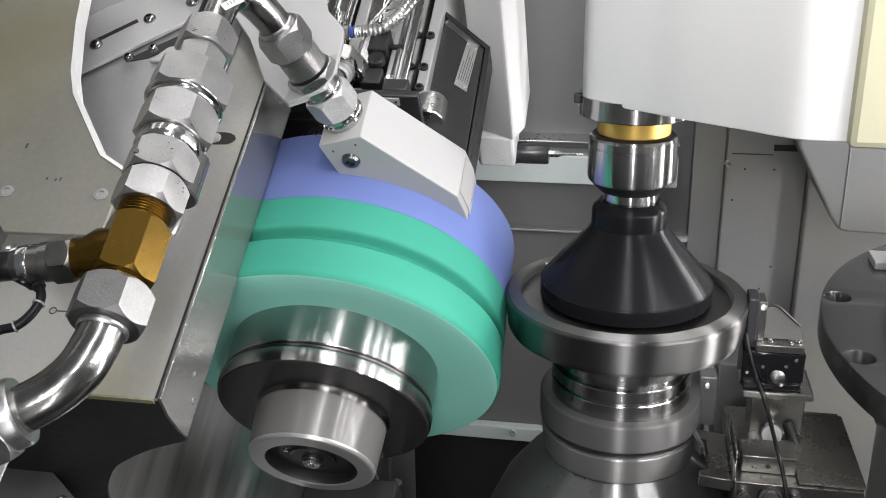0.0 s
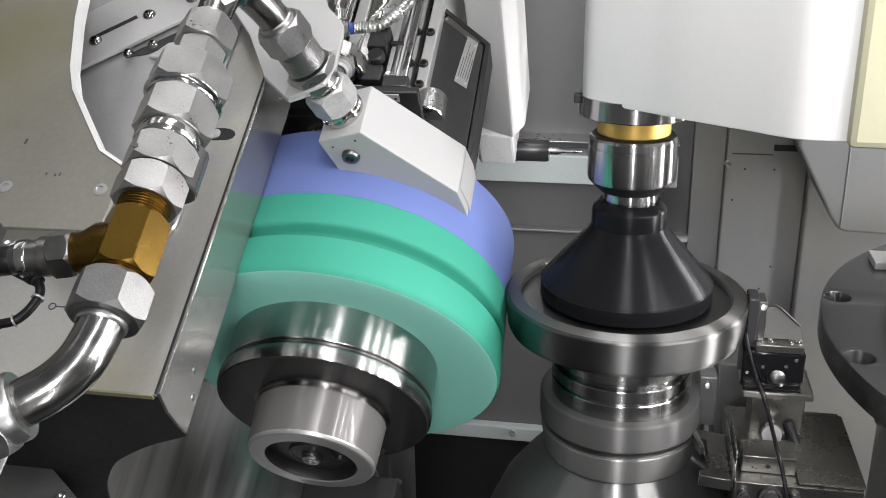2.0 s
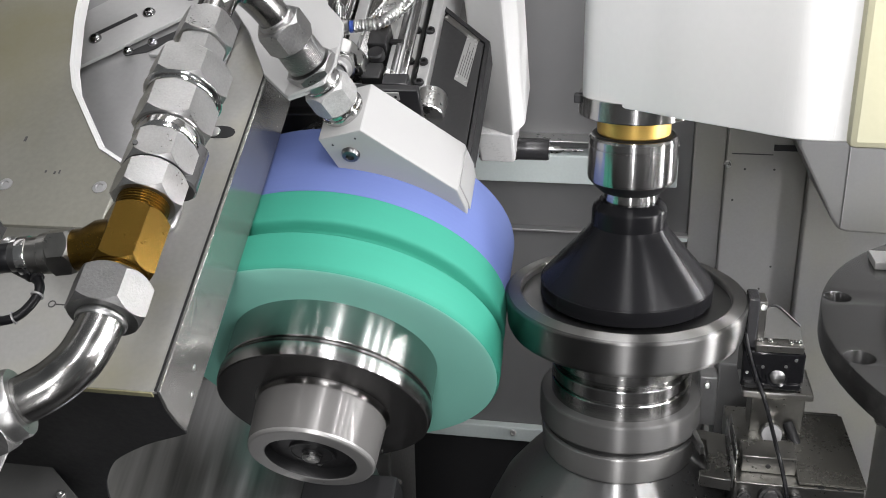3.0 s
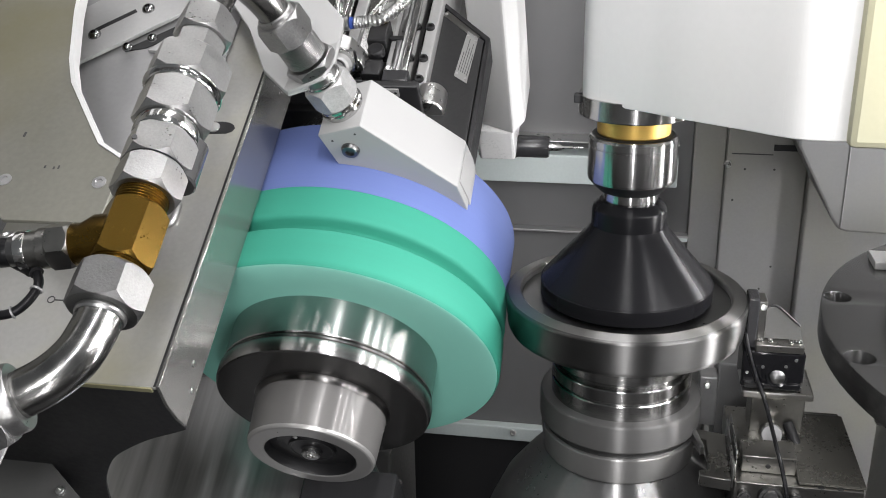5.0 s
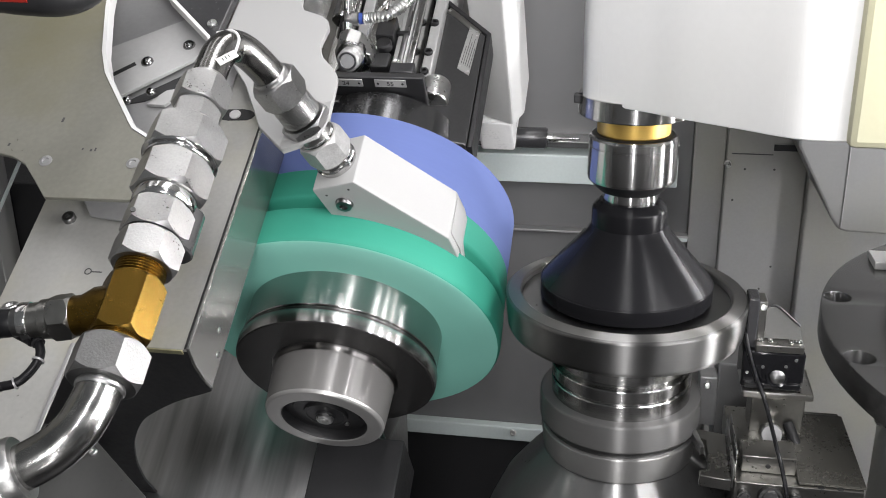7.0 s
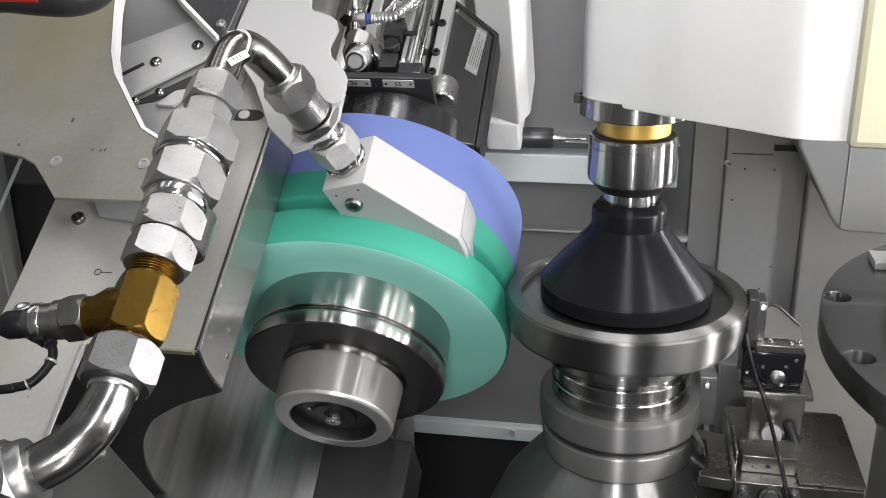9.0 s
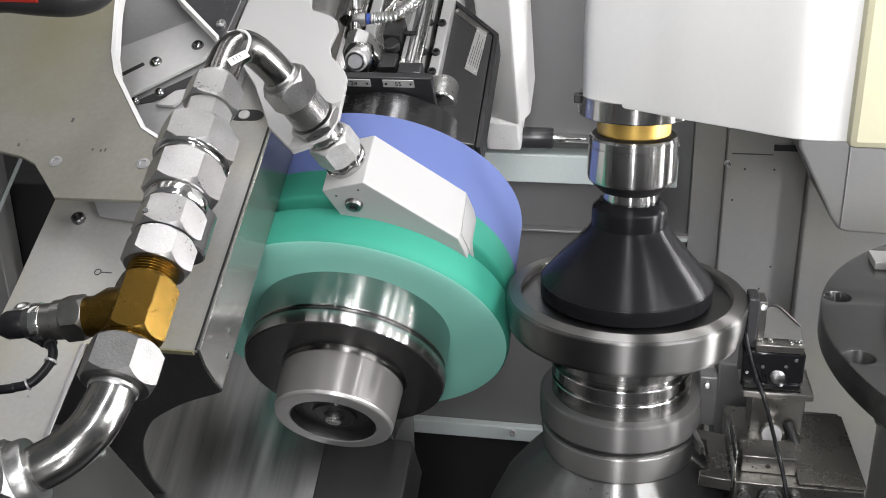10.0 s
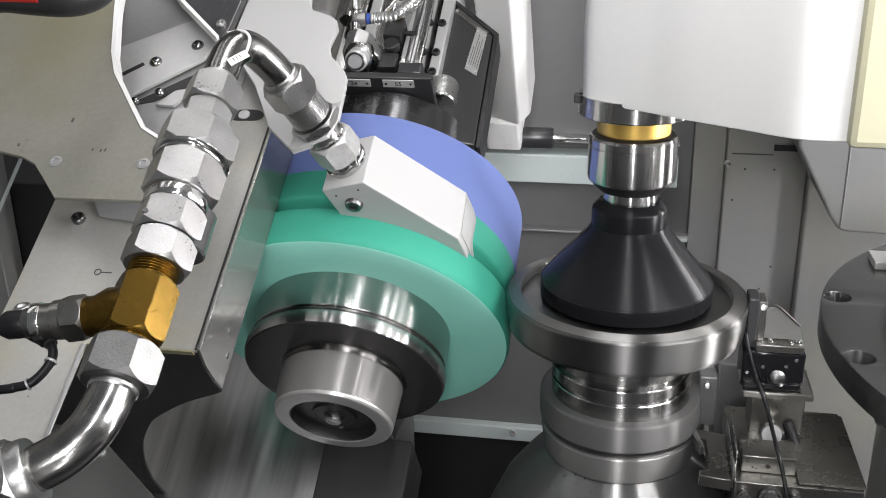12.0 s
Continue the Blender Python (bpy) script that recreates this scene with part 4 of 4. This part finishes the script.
def bracket_plate():
    b = head_thing("nozzle_bracket", "white painted bracket plate carrying the coolant pipe", "bracket")
    poly = [(-0.0501, 0.4734), (-0.0440, 0.4330), (-0.0400, 0.4235), (-0.0190, 0.4150), (-0.0110, 0.4080), (-0.0077, 0.397), (-0.0102, 0.3800), (-0.0106, 0.3700), (-0.0055, 0.3570), (0.0095, 0.3400), (0.0150, 0.3310), (0.0165, 0.3200), (0.0184, 0.2788), (0.0170, 0.2640), (0.0139, 0.2543), (-0.0032, 0.2426), (-0.0164, 0.2360), (-0.0282, 0.2470), (-0.0457, 0.2635), (-0.0736, 0.317), (-0.1140, 0.372), (-0.112, 0.47)]
    part("plate", prism(B(), poly, 0.2445, 0.250, None, 0.0009), NOZZLE_WHITE, b)
    # flange bent square to the branch pipe, which passes through it
    p0, way = Vector((-0.0190, 0.2630, 0.320)), Vector((0.0420, -0.0050, -0.1100))
    d = way.normalized()
    xx = d.cross(Vector((0, 1, 0))).normalized()
    yy = d.cross(xx)
    o = p0 + way * 0.57
    square = Matrix(((xx.x, yy.x, d.x, o.x), (xx.y, yy.y, d.y, o.y), (xx.z, yy.z, d.z, o.z), (0, 0, 0, 1)))
    part("bent_flange", prism(B(), [(-0.0300, -0.0240), (-0.0345, 0.0090), (-0.0224, 0.0245), (-0.0040, 0.0218), (0.0147, 0.0184), (0.0203, -0.0054), (0.0188, -0.0260)], -0.0015, 0.0025, square, 0.0008), NOZZLE_WHITE, b)
    # slotted carrier behind the cut-out
    part("carrier", prism(B(), [(-0.10, 0.16), (-0.10, 0.40), (-0.20, 0.50), (-0.36, 0.50), (-0.345, 0.37), (-0.262, 0.265), (-0.19, 0.17)], 0.2235, 0.2260, None, 0.0006), PLATE, b, "grey carrier sheet")
    part("slotted_bar", prism(B(), [(-0.268, 0.264), (-0.2061, 0.3147), (-0.1451, 0.3672), (-0.1380, 0.3900), (-0.165, 0.430), (-0.245, 0.380), (-0.33, 0.30)], 0.2300, 0.2340, None, 0.0006), PLATE_LIGHT, b, "pale slotted bar")
    ms = Matrix.Translation((-0.2250, 0.3425, 0.2342)) @ Matrix.Rotation(math.atan2(0.026, 0.030), 4, "Z")
    part("slot", box(B(), (-0.020, -0.0026, 0), (0.024, 0.0026, 0.0003), 0, ms), BLACK, b, "dark slot")
    part("gap", prism(B(), [(-0.205, 0.308), (-0.1985, 0.3165), (-0.1512, 0.3533), (-0.1480, 0.342), (-0.160, 0.3300), (-0.1850, 0.3130)], 0.2262, 0.2270), BLACK, b, "dark gap below the bar")
    part("tab", prism(B(), [(-0.1790, 0.3060), (-0.1640, 0.3250), (-0.1500, 0.3290), (-0.1480, 0.3200), (-0.1600, 0.3050)], 0.2272, 0.2310, None, 0.0005), PLATE_LIGHT, b, "pale sheet tab")
    for x, y, r in ((-0.1573, 0.3860, 0.0066), (-0.1950, 0.3610, 0.0066), (-0.2390, 0.3228, 0.0066), (-0.2575, 0.3010, 0.0055), (-0.1984, 0.3060, 0.0052), (-0.1770, 0.3188, 0.0052)):
        part("screw", lathe(B(), [(0, 0.0015), (0.36 * r, 0.0015), (0.40 * r, 0.0044), (0.62 * r, 0.0039), (0.85 * r, 0.0026), (r, 0.0010), (r, 0), (0, 0)], 24, Matrix.Translation((x, y, 0.234))), DOME, b, "domed chrome screw", sharp=45)
    return b


BRACKET = bracket_plate()


def black_panel():
    p = head_thing("black_cover", "glossy black cover box with a white edge", "cover")
    poly = [(-0.1205, 0.3677), (-0.114, 0.378), (-0.112, 0.426), (-0.10, 0.52), (-0.25, 0.52), (-0.1789, 0.4252)]
    part("lid", prism(B(), poly, 0.2520, 0.262, None, 0.001), BLACK_PAINT, p)
    part("edge", prism(B(), [(-0.1225, 0.3665), (-0.1205, 0.3690), (-0.1789, 0.4272), (-0.25, 0.5220), (-0.254, 0.5200), (-0.1815, 0.4245)], 0.2518, 0.2640), WHITE, p, "white sheet edge")
    screw("screw", (-0.1230, 0.3860, 0.262), (0, 0, 1), 0.005, p)
    return p


BOXPANEL = black_panel()


def red_sleeve():
    g = head_thing("cable_sleeve", "black and red padded cable sleeve", "sleeve")
    part("sleeve", tube(B(), spline([(-0.30, 0.238, 0.420), (-0.225, 0.2420, 0.421), (-0.190, 0.2400, 0.420), (-0.160, 0.2390, 0.420), (-0.142, 0.2480, 0.420), (-0.135, 0.27, 0.420), (-0.13, 0.33, 0.41)], 6), 0.0140, 20), BLACK, g)
    part("red_band", tube(B(), [(-0.222, 0.2360, 0.4295), (-0.205, 0.2355, 0.4300), (-0.178, 0.2350, 0.4290)], 0.0085, 20), RED, g, "red rubber band")
    return g


SLEEVE = red_sleeve()


def slide_block():
    b = thing("slide_block", BLOCK_AT.copy(), "dark slide block with a small screw post", "slide block")
    part("block", box(B(), (-0.085, 0.0, -0.516), (0.0, 0.14, 0.0), 0.003), LOWER_SHEET, b)
    part("screw_post", lathe(B(), [(0, 0), (0.005, 0), (0.005, 0.040), (0.0065, 0.041), (0.0065, 0.046), (0.003, 0.049), (0, 0.049)], 16, along((0.002, -0.012, -0.075), (0.22, -0.05, 1))), MACHINED, b, "small steel screw post")
    part("post_foot", box(B(), (-0.02, -0.03, -0.20), (0.015, 0.0, -0.075), 0.002), LOWER_SHEET, b)
    return b


BLOCK_AT = Matrix.Translation((-0.277, 0.10, -0.284))
BLOCK = slide_block()


# ---------------------------------------------------------------- round table and sensor
def pierced_ring(name, inner, outer, height, holes, hole_r, material):
    """A flat ring with round holes through it and rounded edges, standing on z = 0."""
    cu = bpy.data.curves.new(name, "CURVE")
    cu.dimensions, cu.fill_mode, cu.extrude, cu.bevel_depth, cu.bevel_resolution, cu.offset = "2D", "BOTH", height / 2 - 0.0012, 0.0012, 1, -0.0012
    for x, y, r, n in [(0, 0, outer, 160), (0, 0, inner, 120)] + [(x, y, hole_r, 40) for x, y in holes]:
        sp = cu.splines.new("POLY")
        sp.points.add(n - 1)
        sp.use_cyclic_u = True
        for i, p in enumerate(sp.points):
            a = 2 * math.pi * i / n
            p.co = (x + r * math.cos(a), y + r * math.sin(a), 0, 1)
    tmp = bpy.data.objects.new(name, cu)
    bm = B()
    bm.from_mesh(bpy.data.meshes.new_from_object(tmp))
    bpy.data.objects.remove(tmp)
    bmesh.ops.remove_doubles(bm, verts=bm.verts, dist=0.00002)
    bmesh.ops.translate(bm, verts=bm.verts, vec=(0, 0, height / 2))
    return part(name, bm, material)


TURNED_TABLE = mat("oiled_turned_steel", (0.15, 0.15, 0.149), 0.26, metal=0.85, vary=0.02, scale=9, rough_vary=0.01, turned="Z")


def round_table():
    t = thing("round_table", Matrix.Translation((0.57, 0.07, -0.09)), "dark steel ring table with bolt holes", "table")
    holes = [(x - 0.57, y - 0.07) for x, y in ((0.235, 0.154), (0.231, 0.003), (0.265, -0.115))]
    ring = tagged(pierced_ring("ring", 0.250, 0.362, 0.030, holes, 0.0150, TURNED_TABLE), "dark turned ring with counterbored holes")
    ring.parent = t
    for x, y in holes:
        p = Vector((x, y, 0.0))
        part("bore_floor", lathe(B(), [(0.0, 0.0), (0.0150, 0.0), (0.0150, 0.0015), (0, 0.0015)], 32, Matrix.Translation(p + Vector((0, 0, 0.004)))), BLACK_CAP, ring)
        part("bolt_head", lathe(B(), [(0, 0.006), (0.0040, 0.006), (0.0044, 0.010), (0.0088, 0.010), (0.0095, 0.009), (0.0095, 0.0), (0, 0)], 24, Matrix.Translation(p + Vector((0, 0, 0.0056)))), POLISHED, ring, "bright socket bolt")
    part("inner_ring", lathe(B(), [(0.0, 0.0), (0.292, 0.0), (0.292, 0.058), (0.289, 0.061), (0.0, 0.061)], 160), TABLE_STEEL, t)
    part("lug", box(B(), (-0.2785, 0.172, 0.0302), (-0.240, 0.213, 0.0400), 0.0012), PLATE_LIGHT, t, "pale clamping lug")
    part("stud", lathe(B(), [(0, -0.026), (0.004, -0.025), (0.0062, -0.0215), (0.0062, -0.0175), (0.004, -0.0145), (0.0035, 0.0), (0, 0.0)], 20, Matrix.Translation((-0.3196, -0.0994, 0))), POLISHED, t, "bright round stud under the ring")
    part("pedestal", lathe(B(), [(0.0, -0.71), (0.285, -0.71), (0.285, -0.002), (0, -0.002)], 96), WALL, t)
    return t


TABLE = round_table()


def sensor():
    s = thing("sensor_unit", Matrix.Translation((0.1534, -0.0002, -0.2327)) @ Matrix.Diagonal((0.904, 0.904, 0.904, 1)), "black sensor unit on a machined steel bracket", "sensor")
    Z, K = 0.309, 0.30
    part("upright", box(B(), (-0.038, -0.012, Z - 0.108), (-0.026, 0.018, Z - 0.050), 0.002), BLACK_PAINT, s)
    part("upright_plate", box(B(), (-0.027, -0.010, Z - 0.100), (-0.018, 0.016, Z - 0.053), 0.0015), MACHINED, s)
    m = Matrix(((1, 0, 0, 0), (0, 0, 1, 0), (0, 1, 0, 0), (0, 0, 0, 1)))
    part("guard_glass", prism(B(), [(-0.020, Z - 0.098), (-0.020, Z - 0.062), (-0.006, Z - 0.060), (0.018, Z - 0.082), (0.022, Z - 0.098)], -0.006, -0.003, m, 0.0006), SMOKED, s, "smoked clear guard")
    part("guard_rod", tube(B(), spline([(-0.020, -0.006, Z - 0.0605), (-0.0065, -0.006, Z - 0.060), (0.018, -0.006, Z - 0.081)], 5), 0.0012, 8), BLACK_CAP, s)
    part("top_plate", box(B(), (-0.028, -0.022, Z - 0.1075), (0.023, 0.020, Z - 0.0985), 0.0015), MACHINED, s)
    part("head", box(B(), (-0.040, -0.020, Z - 0.152), (0.026, 0.025, Z - 0.108), 0.003), BLACK_GLASS, s, "glossy black sensor head")
    part("head_lip", box(B(), (-0.037, -0.0235, Z - 0.1515), (0.023, -0.0195, Z - 0.1445), 0.0012), BLACK_GLASS, s)
    part("lens_seat", lathe(B(), [(0.0088, 0.0005), (0.0115, 0.0012), (0.0125, 0), (0.0125, -0.004)], 24, along((-0.002, -0.0200, Z - 0.137), (0, -1, 0.3))), BLACK_GLASS, s)
    part("lens", lathe(B(), [(0, 0.004), (0.005, 0.0035), (0.008, 0.002), (0.009, 0), (0, 0)], 24, along((-0.002, -0.0200, Z - 0.137), (0, -1, 0.3))), DARK_STEEL, s)
    for x, z in ((-0.034, 0.112), (-0.034, 0.134), (-0.032, 0.148), (0.016, 0.116), (0.006, 0.124), (-0.018, 0.126)):
        part("screw", lathe(B(), [(0, 0.0012), (0.0016, 0.001), (0.002, 0), (0, 0)], 10, along((x, -0.0200, Z - z), (0, -1, 0))), STEEL, s)
    part("rim", box(B(), (-0.0375, -0.029, Z - 0.161), (0.0375, 0.035, Z - 0.152), 0.0025), MACHINED, s)
    part("column", box(B(), (-0.026, -0.020, K - 0.222), (0.031, 0.020, Z - 0.161), 0.002), MACHINED, s, "machined steel column")
    kn = part("knob", lathe(B(), [(0, 0.022), (0.009, 0.022), (0.0115, 0.020), (0.012, 0.013), (0.010, 0.012), (0.0105, 0.0), (0, 0)], 28, along((-0.004, -0.0200, K - 0.196), (0, -1, 0.35))), MACHINED, s)
    part("knob_face", lathe(B(), [(0, 0.0235), (0.0105, 0.0232), (0.0115, 0.0205), (0, 0.0205)], 28, along((-0.004, -0.0200, K - 0.196), (0, -1, 0.35))), PLATE, s, "pale knob face")
    part("lever", box(B(), (0.002, -0.036, K - 0.205), (0.023, -0.028, K - 0.197), 0.002), BLACK, s)
    part("lever_pin", lathe(B(), [(0, 0.03), (0.0055, 0.03), (0.006, 0.028), (0.006, 0), (0, 0)], 16, along((0.0155, -0.020, K - 0.186), (0.25, -0.8, -0.45))), BLACK_CAP, s)
    part("pin_tip", lathe(B(), [(0, 0.0325), (0.004, 0.032), (0.0045, 0.030), (0, 0.030)], 16, along((0.0155, -0.020, K - 0.186), (0.25, -0.8, -0.45))), ZINC, s)
    for x in (-0.022, -0.012, 0.010, 0.018):
        part("plate_screw", lathe(B(), [(0, 0.001), (0.0012, 0.001), (0.0016, 0.0028), (0.0030, 0.0026), (0.0034, 0.0012), (0.0034, 0), (0, 0)], 14, Matrix.Translation((x, -0.013, Z - 0.0985))), POLISHED, s)
    part("wall_screw", lathe(B(), [(0, 0.003), (0.003, 0.0025), (0.004, 0), (0, 0)], 14, along((-0.0225, -0.010, Z - 0.060), (0, -1, 0.3))), STEEL, s)
    return s


def steel_plinth():
    s = thing("steel_plinth", Matrix.Translation((0.10, -0.05, -0.80)), "stepped machined steel plinth under the sensor", "plinth")
    up, dx, dy = 0.66, 0.10, -0.05
    def blk(name, lo, hi, material=MACHINED, label="", bevel=0.0012):
        return part(name, box(B(), (lo[0] - dx, lo[1] - dy, lo[2] + up + 0.14), (hi[0] - dx, hi[1] - dy, hi[2] + up + 0.14), bevel), material, s, label)
    blk("base_plate", (0.1090, -0.1130, -0.168), (0.2240, 0.0300, -0.1400), MACHINED, "wide machined base plate")
    blk("slab", (0.1660, -0.1100, -0.1398), (0.2260, 0.0200, -0.1370), SLAB, "dark oiled cover slab")
    blk("step_block", (0.1157, -0.0956, -0.1398), (0.1655, -0.0640, -0.1220), MACHINED, "machined step block")
    side = [(0.0774, -0.108), (0.1062, -0.112), (0.1062, -0.030), (0.0771, -0.023), (0.0771, -0.036), (0.0868, -0.045), (0.0868, -0.094), (0.0774, -0.099)]
    part("side_plate", prism(B(), [(x - dx, y - dy) for x, y in side], up - 0.0120, up, None, 0.0010), MACHINED, s, "notched machined side plate")
    blk("fin", (0.1066, -0.1100, -0.1500), (0.1084, -0.0250, -0.1240), STEEL)
    blk("fin", (0.1100, -0.0960, -0.1400), (0.1115, -0.0250, -0.1180), STEEL)
    part("chip_shield", prism(B(), [(0.0690 - dx, -0.020 - dy), (0.0760 - dx, -0.022 - dy), (0.0840 - dx, -0.060 - dy), (0.0800 - dx, -0.064 - dy)], up - 0.006, up + 0.0035, None, 0.0008), ZINC, s, "bent bright chip shield")
    blk("pedestal", (0.1150, -0.0900, -0.8000), (0.2200, 0.0250, -0.1682), DARK_STEEL)
    for x, r in ((0.1180, 0.0062), (0.1420, 0.0120), (0.1640, 0.0060)):
        part("round_knob", lathe(B(), [(0, 0.008), (r * 0.6, 0.008), (r * 0.7, 0.006), (r * 0.9, 0.006), (r, 0.004), (r, 0), (0, 0)], 28, along((x - dx, -0.1130 - dy, up - 0.0130), (0, -1, 0.15))), DARK_STEEL, s)
    for x in (0.1860, 0.2030):
        part("dimple", lathe(B(), [(0, 0.0004), (0.0028, 0.0004), (0.003, 0), (0, 0)], 16, Matrix.Translation((x - dx, -0.1115 - dy, up + 0.0001))), BLACK_CAP, s)
    part("dimple", lathe(B(), [(0, 0.0004), (0.0022, 0.0004), (0.0024, 0), (0, 0)], 16, along((0.1400 - dx, -0.0956 - dy, up + 0.008), (0, -1, 0))), BLACK_CAP, s)
    return s


SLAB = mat("dark_oiled_slab", (0.09, 0.088, 0.078), 0.3, metal=0.6, vary=0.04, scale=30)
BLACK_GLASS = mat("black_glass_cover", (0.006, 0.006, 0.007), 0.10, vary=0.1)
SMOKED = mat("smoked_plastic", (0.12, 0.12, 0.115), 0.2, vary=0.05)
SENSOR = sensor()
steel_plinth()


def sensor_cable():
    c = thing("sensor_cable", Matrix.Identity(4), "thin black sensor cable hanging down the bracket", "cable")
    part("cable", tube(B(), spline([(0.1169, -0.022, -0.0304), (0.122, -0.026, -0.0495), (0.1302, -0.030, -0.0734), (0.1388, -0.036, -0.0926), (0.1439, -0.060, -0.1065), (0.1455, -0.102, -0.1105), (0.1509, -0.114, -0.1276), (0.1551, -0.122, -0.1486), (0.158, -0.124, -0.19), (0.160, -0.124, -0.30)], 8), 0.0020, 10), CABLE, c)
    return c


sensor_cable()


def bolt_stop():
    s = thing("stop_block", Matrix.Translation((0.118, 0.10, -0.80)), "grey painted stop block with a bright bolt", "block")
    part("block", box(B(), (-0.010, 0.004, 0.0), (0.052, 0.05, 0.672), 0.003), WALL_DARK, s)
    part("ear", box(B(), (-0.030, -0.006, 0.596), (-0.010, 0.02, 0.658), 0.002), PLATE, s)
    part("bolt", lathe(B(), [(0, 0.005), (0.003, 0.0045), (0.0042, 0.0025), (0.0042, 0), (0, 0)], 16, along((-0.0215, -0.006, 0.648), (0, -1, 0.3))), STEEL, s)
    return s


bolt_stop()


# grey darkened to carry the tailstock's shade on the wall cover
SHADE_GREY = mat("shade_darkened_grey", (0.19, 0.19, 0.19), 0.36, vary=0.05, scale=5, bump=0.01, dirt=(0.24, 0.23, 0.17), dirt_scale=5, dirt_amount=0.3)


def wall_cover():
    w = thing("wall_cover", Matrix.Translation((0.45, 0.45, 0)), "grey box cover hanging on the wall, shade put into its paint", "cover")
    m = Matrix(((1, 0, 0, 0), (0, 0, 1, 0), (0, 1, 0, 0), (0, 0, 0, 1)))
    part("shell", prism(B(), [(-0.2275, 0.034), (-0.1720, -0.070), (-0.1620, -0.084), (-0.150, -0.0875), (0.20, -0.095), (0.20, 0.5), (-0.2275, 0.5)], 0.0, 0.2, m, 0.004), SHADE_GREY, w)
    part("seam", box(B(), (-0.1600, -0.002, -0.08), (-0.1585, 0.0, 0.10), 0), PLATE, w)
    return w


wall_cover()


def wall_slot():
    s = thing("wall_slot", Matrix.Translation((0.2535, 0.651, -0.024)), "dark cable slot in the grey wall panel", "slot", kind="structure")
    part("opening", box(B(), (-0.034, 0, -0.004), (0.003, 0.003, 0.006), 0.0005), BLACK, s)
    part("fold_line", box(B(), (-0.097, 0.001, -0.0115), (-0.034, 0.003, -0.0100), 0), INK, s)
    for x, z in ((-0.075, -0.036), (-0.09, -0.088), (-0.03, -0.035), (-0.035, -0.24), (-0.02, -0.2)):
        part("hole", lathe(B(), [(0, 0.0006), (0.0018, 0.0006), (0.0018, 0), (0, 0)], 10, along((x, 0.0028, z), (0, -1, 0))), INK, s)
    return s


wall_slot()


def side_frame():
    f = thing("side_frame", Matrix.Translation((-0.87, 0.20, -0.80)), "pale grey frame post with a thin brace beside the dark corner", "frame post", kind="structure")
    part("post", box(B(), (-0.06, 0.0, 0.0), (0.030, 0.045, 0.95), 0.002), SHADE_GREY, f)
    part("brace", tube(B(), [(0.022, -0.004, 0.745), (0.075, -0.004, 0.830), (0.143, -0.004, 0.938)], 0.0024, 10), BEAM, f, "pale thin brace")
    return f


side_frame()


# ---------------------------------------------------------------- what moves
RISE = 0.00978
DROP = 0.0536
BACK = 0.0093
SWEEP = [(5.5, 0.0), (5.6, 0.12), (5.7, 0.34), (5.8, 0.55), (5.9, 0.75), (6.0, 0.885), (6.1, 0.965), (6.2, 1.0)]
TIMES = [0.0, 1.0, 2.0, 3.0, 4.0, 5.0, 5.1, 5.15, 5.2, 5.3, 5.4, 5.5, 5.6, 5.7, 5.8, 5.9, 6.0, 6.1, 6.2, 6.3, 7.0, 7.7, 7.8, 7.9, 8.0, 8.1, 9.0, 10.0, 11.0, 12.0]


def ramp(t, rows):
    if t <= rows[0][0]:
        return rows[0][1]
    for (a, va), (b, vb) in zip(rows, rows[1:]):
        if t <= b:
            return va + (vb - va) * (t - a) / (b - a)
    return rows[-1][1]


def slide(t):
    """Where the cross slide stands: out from the work and up or down along the column."""
    k = ramp(t, SWEEP)
    x = -BACK * ramp(t, [(5.1, 0.0), (5.2, 0.85), (5.3, 1.0), (7.7, 1.0), (7.9, 0.7), (8.1, 0.0)])
    return Vector((x, 0.002 * k, RISE * ramp(t, [(0.0, 0.0), (5.2, 1.04)]) - DROP * k))


def spindle(t):
    return slide(t) + AXIS * SHIFT * ramp(t, SWEEP)


def motions():
    for ob in (SPINDLE, GUARD_T, COVER_T, DRUM, PROBE, CONDUIT):
        walk(ob, [(t, Matrix.Translation(spindle(t)) @ HEAD) for t in TIMES])
    for ob in (NOZZLE, LINE, BRACKET, TAG, SLEEVE, BOXPANEL):
        walk(ob, [(t, Matrix.Translation(slide(t)) @ HEAD) for t in TIMES])
    walk(BLOCK, [(t, Matrix.Translation((slide(t).x, 0, 0)) @ BLOCK_AT) for t in TIMES])
    steps = [k / 10 for k in range(121)]
    walk(WHEEL, [(t, Matrix.Translation(spindle(t)) @ HEAD @ pose(0, 0, 0, 0, 800 * t)) for t in steps])
    for ob, z in ((RING, 0), (ARBOR, -0.30), (CONE, -0.005)):
        walk(ob, [(t, pose(0, 0, z, 0, 0, 300 * t)) for t in steps[::2]])


motions()
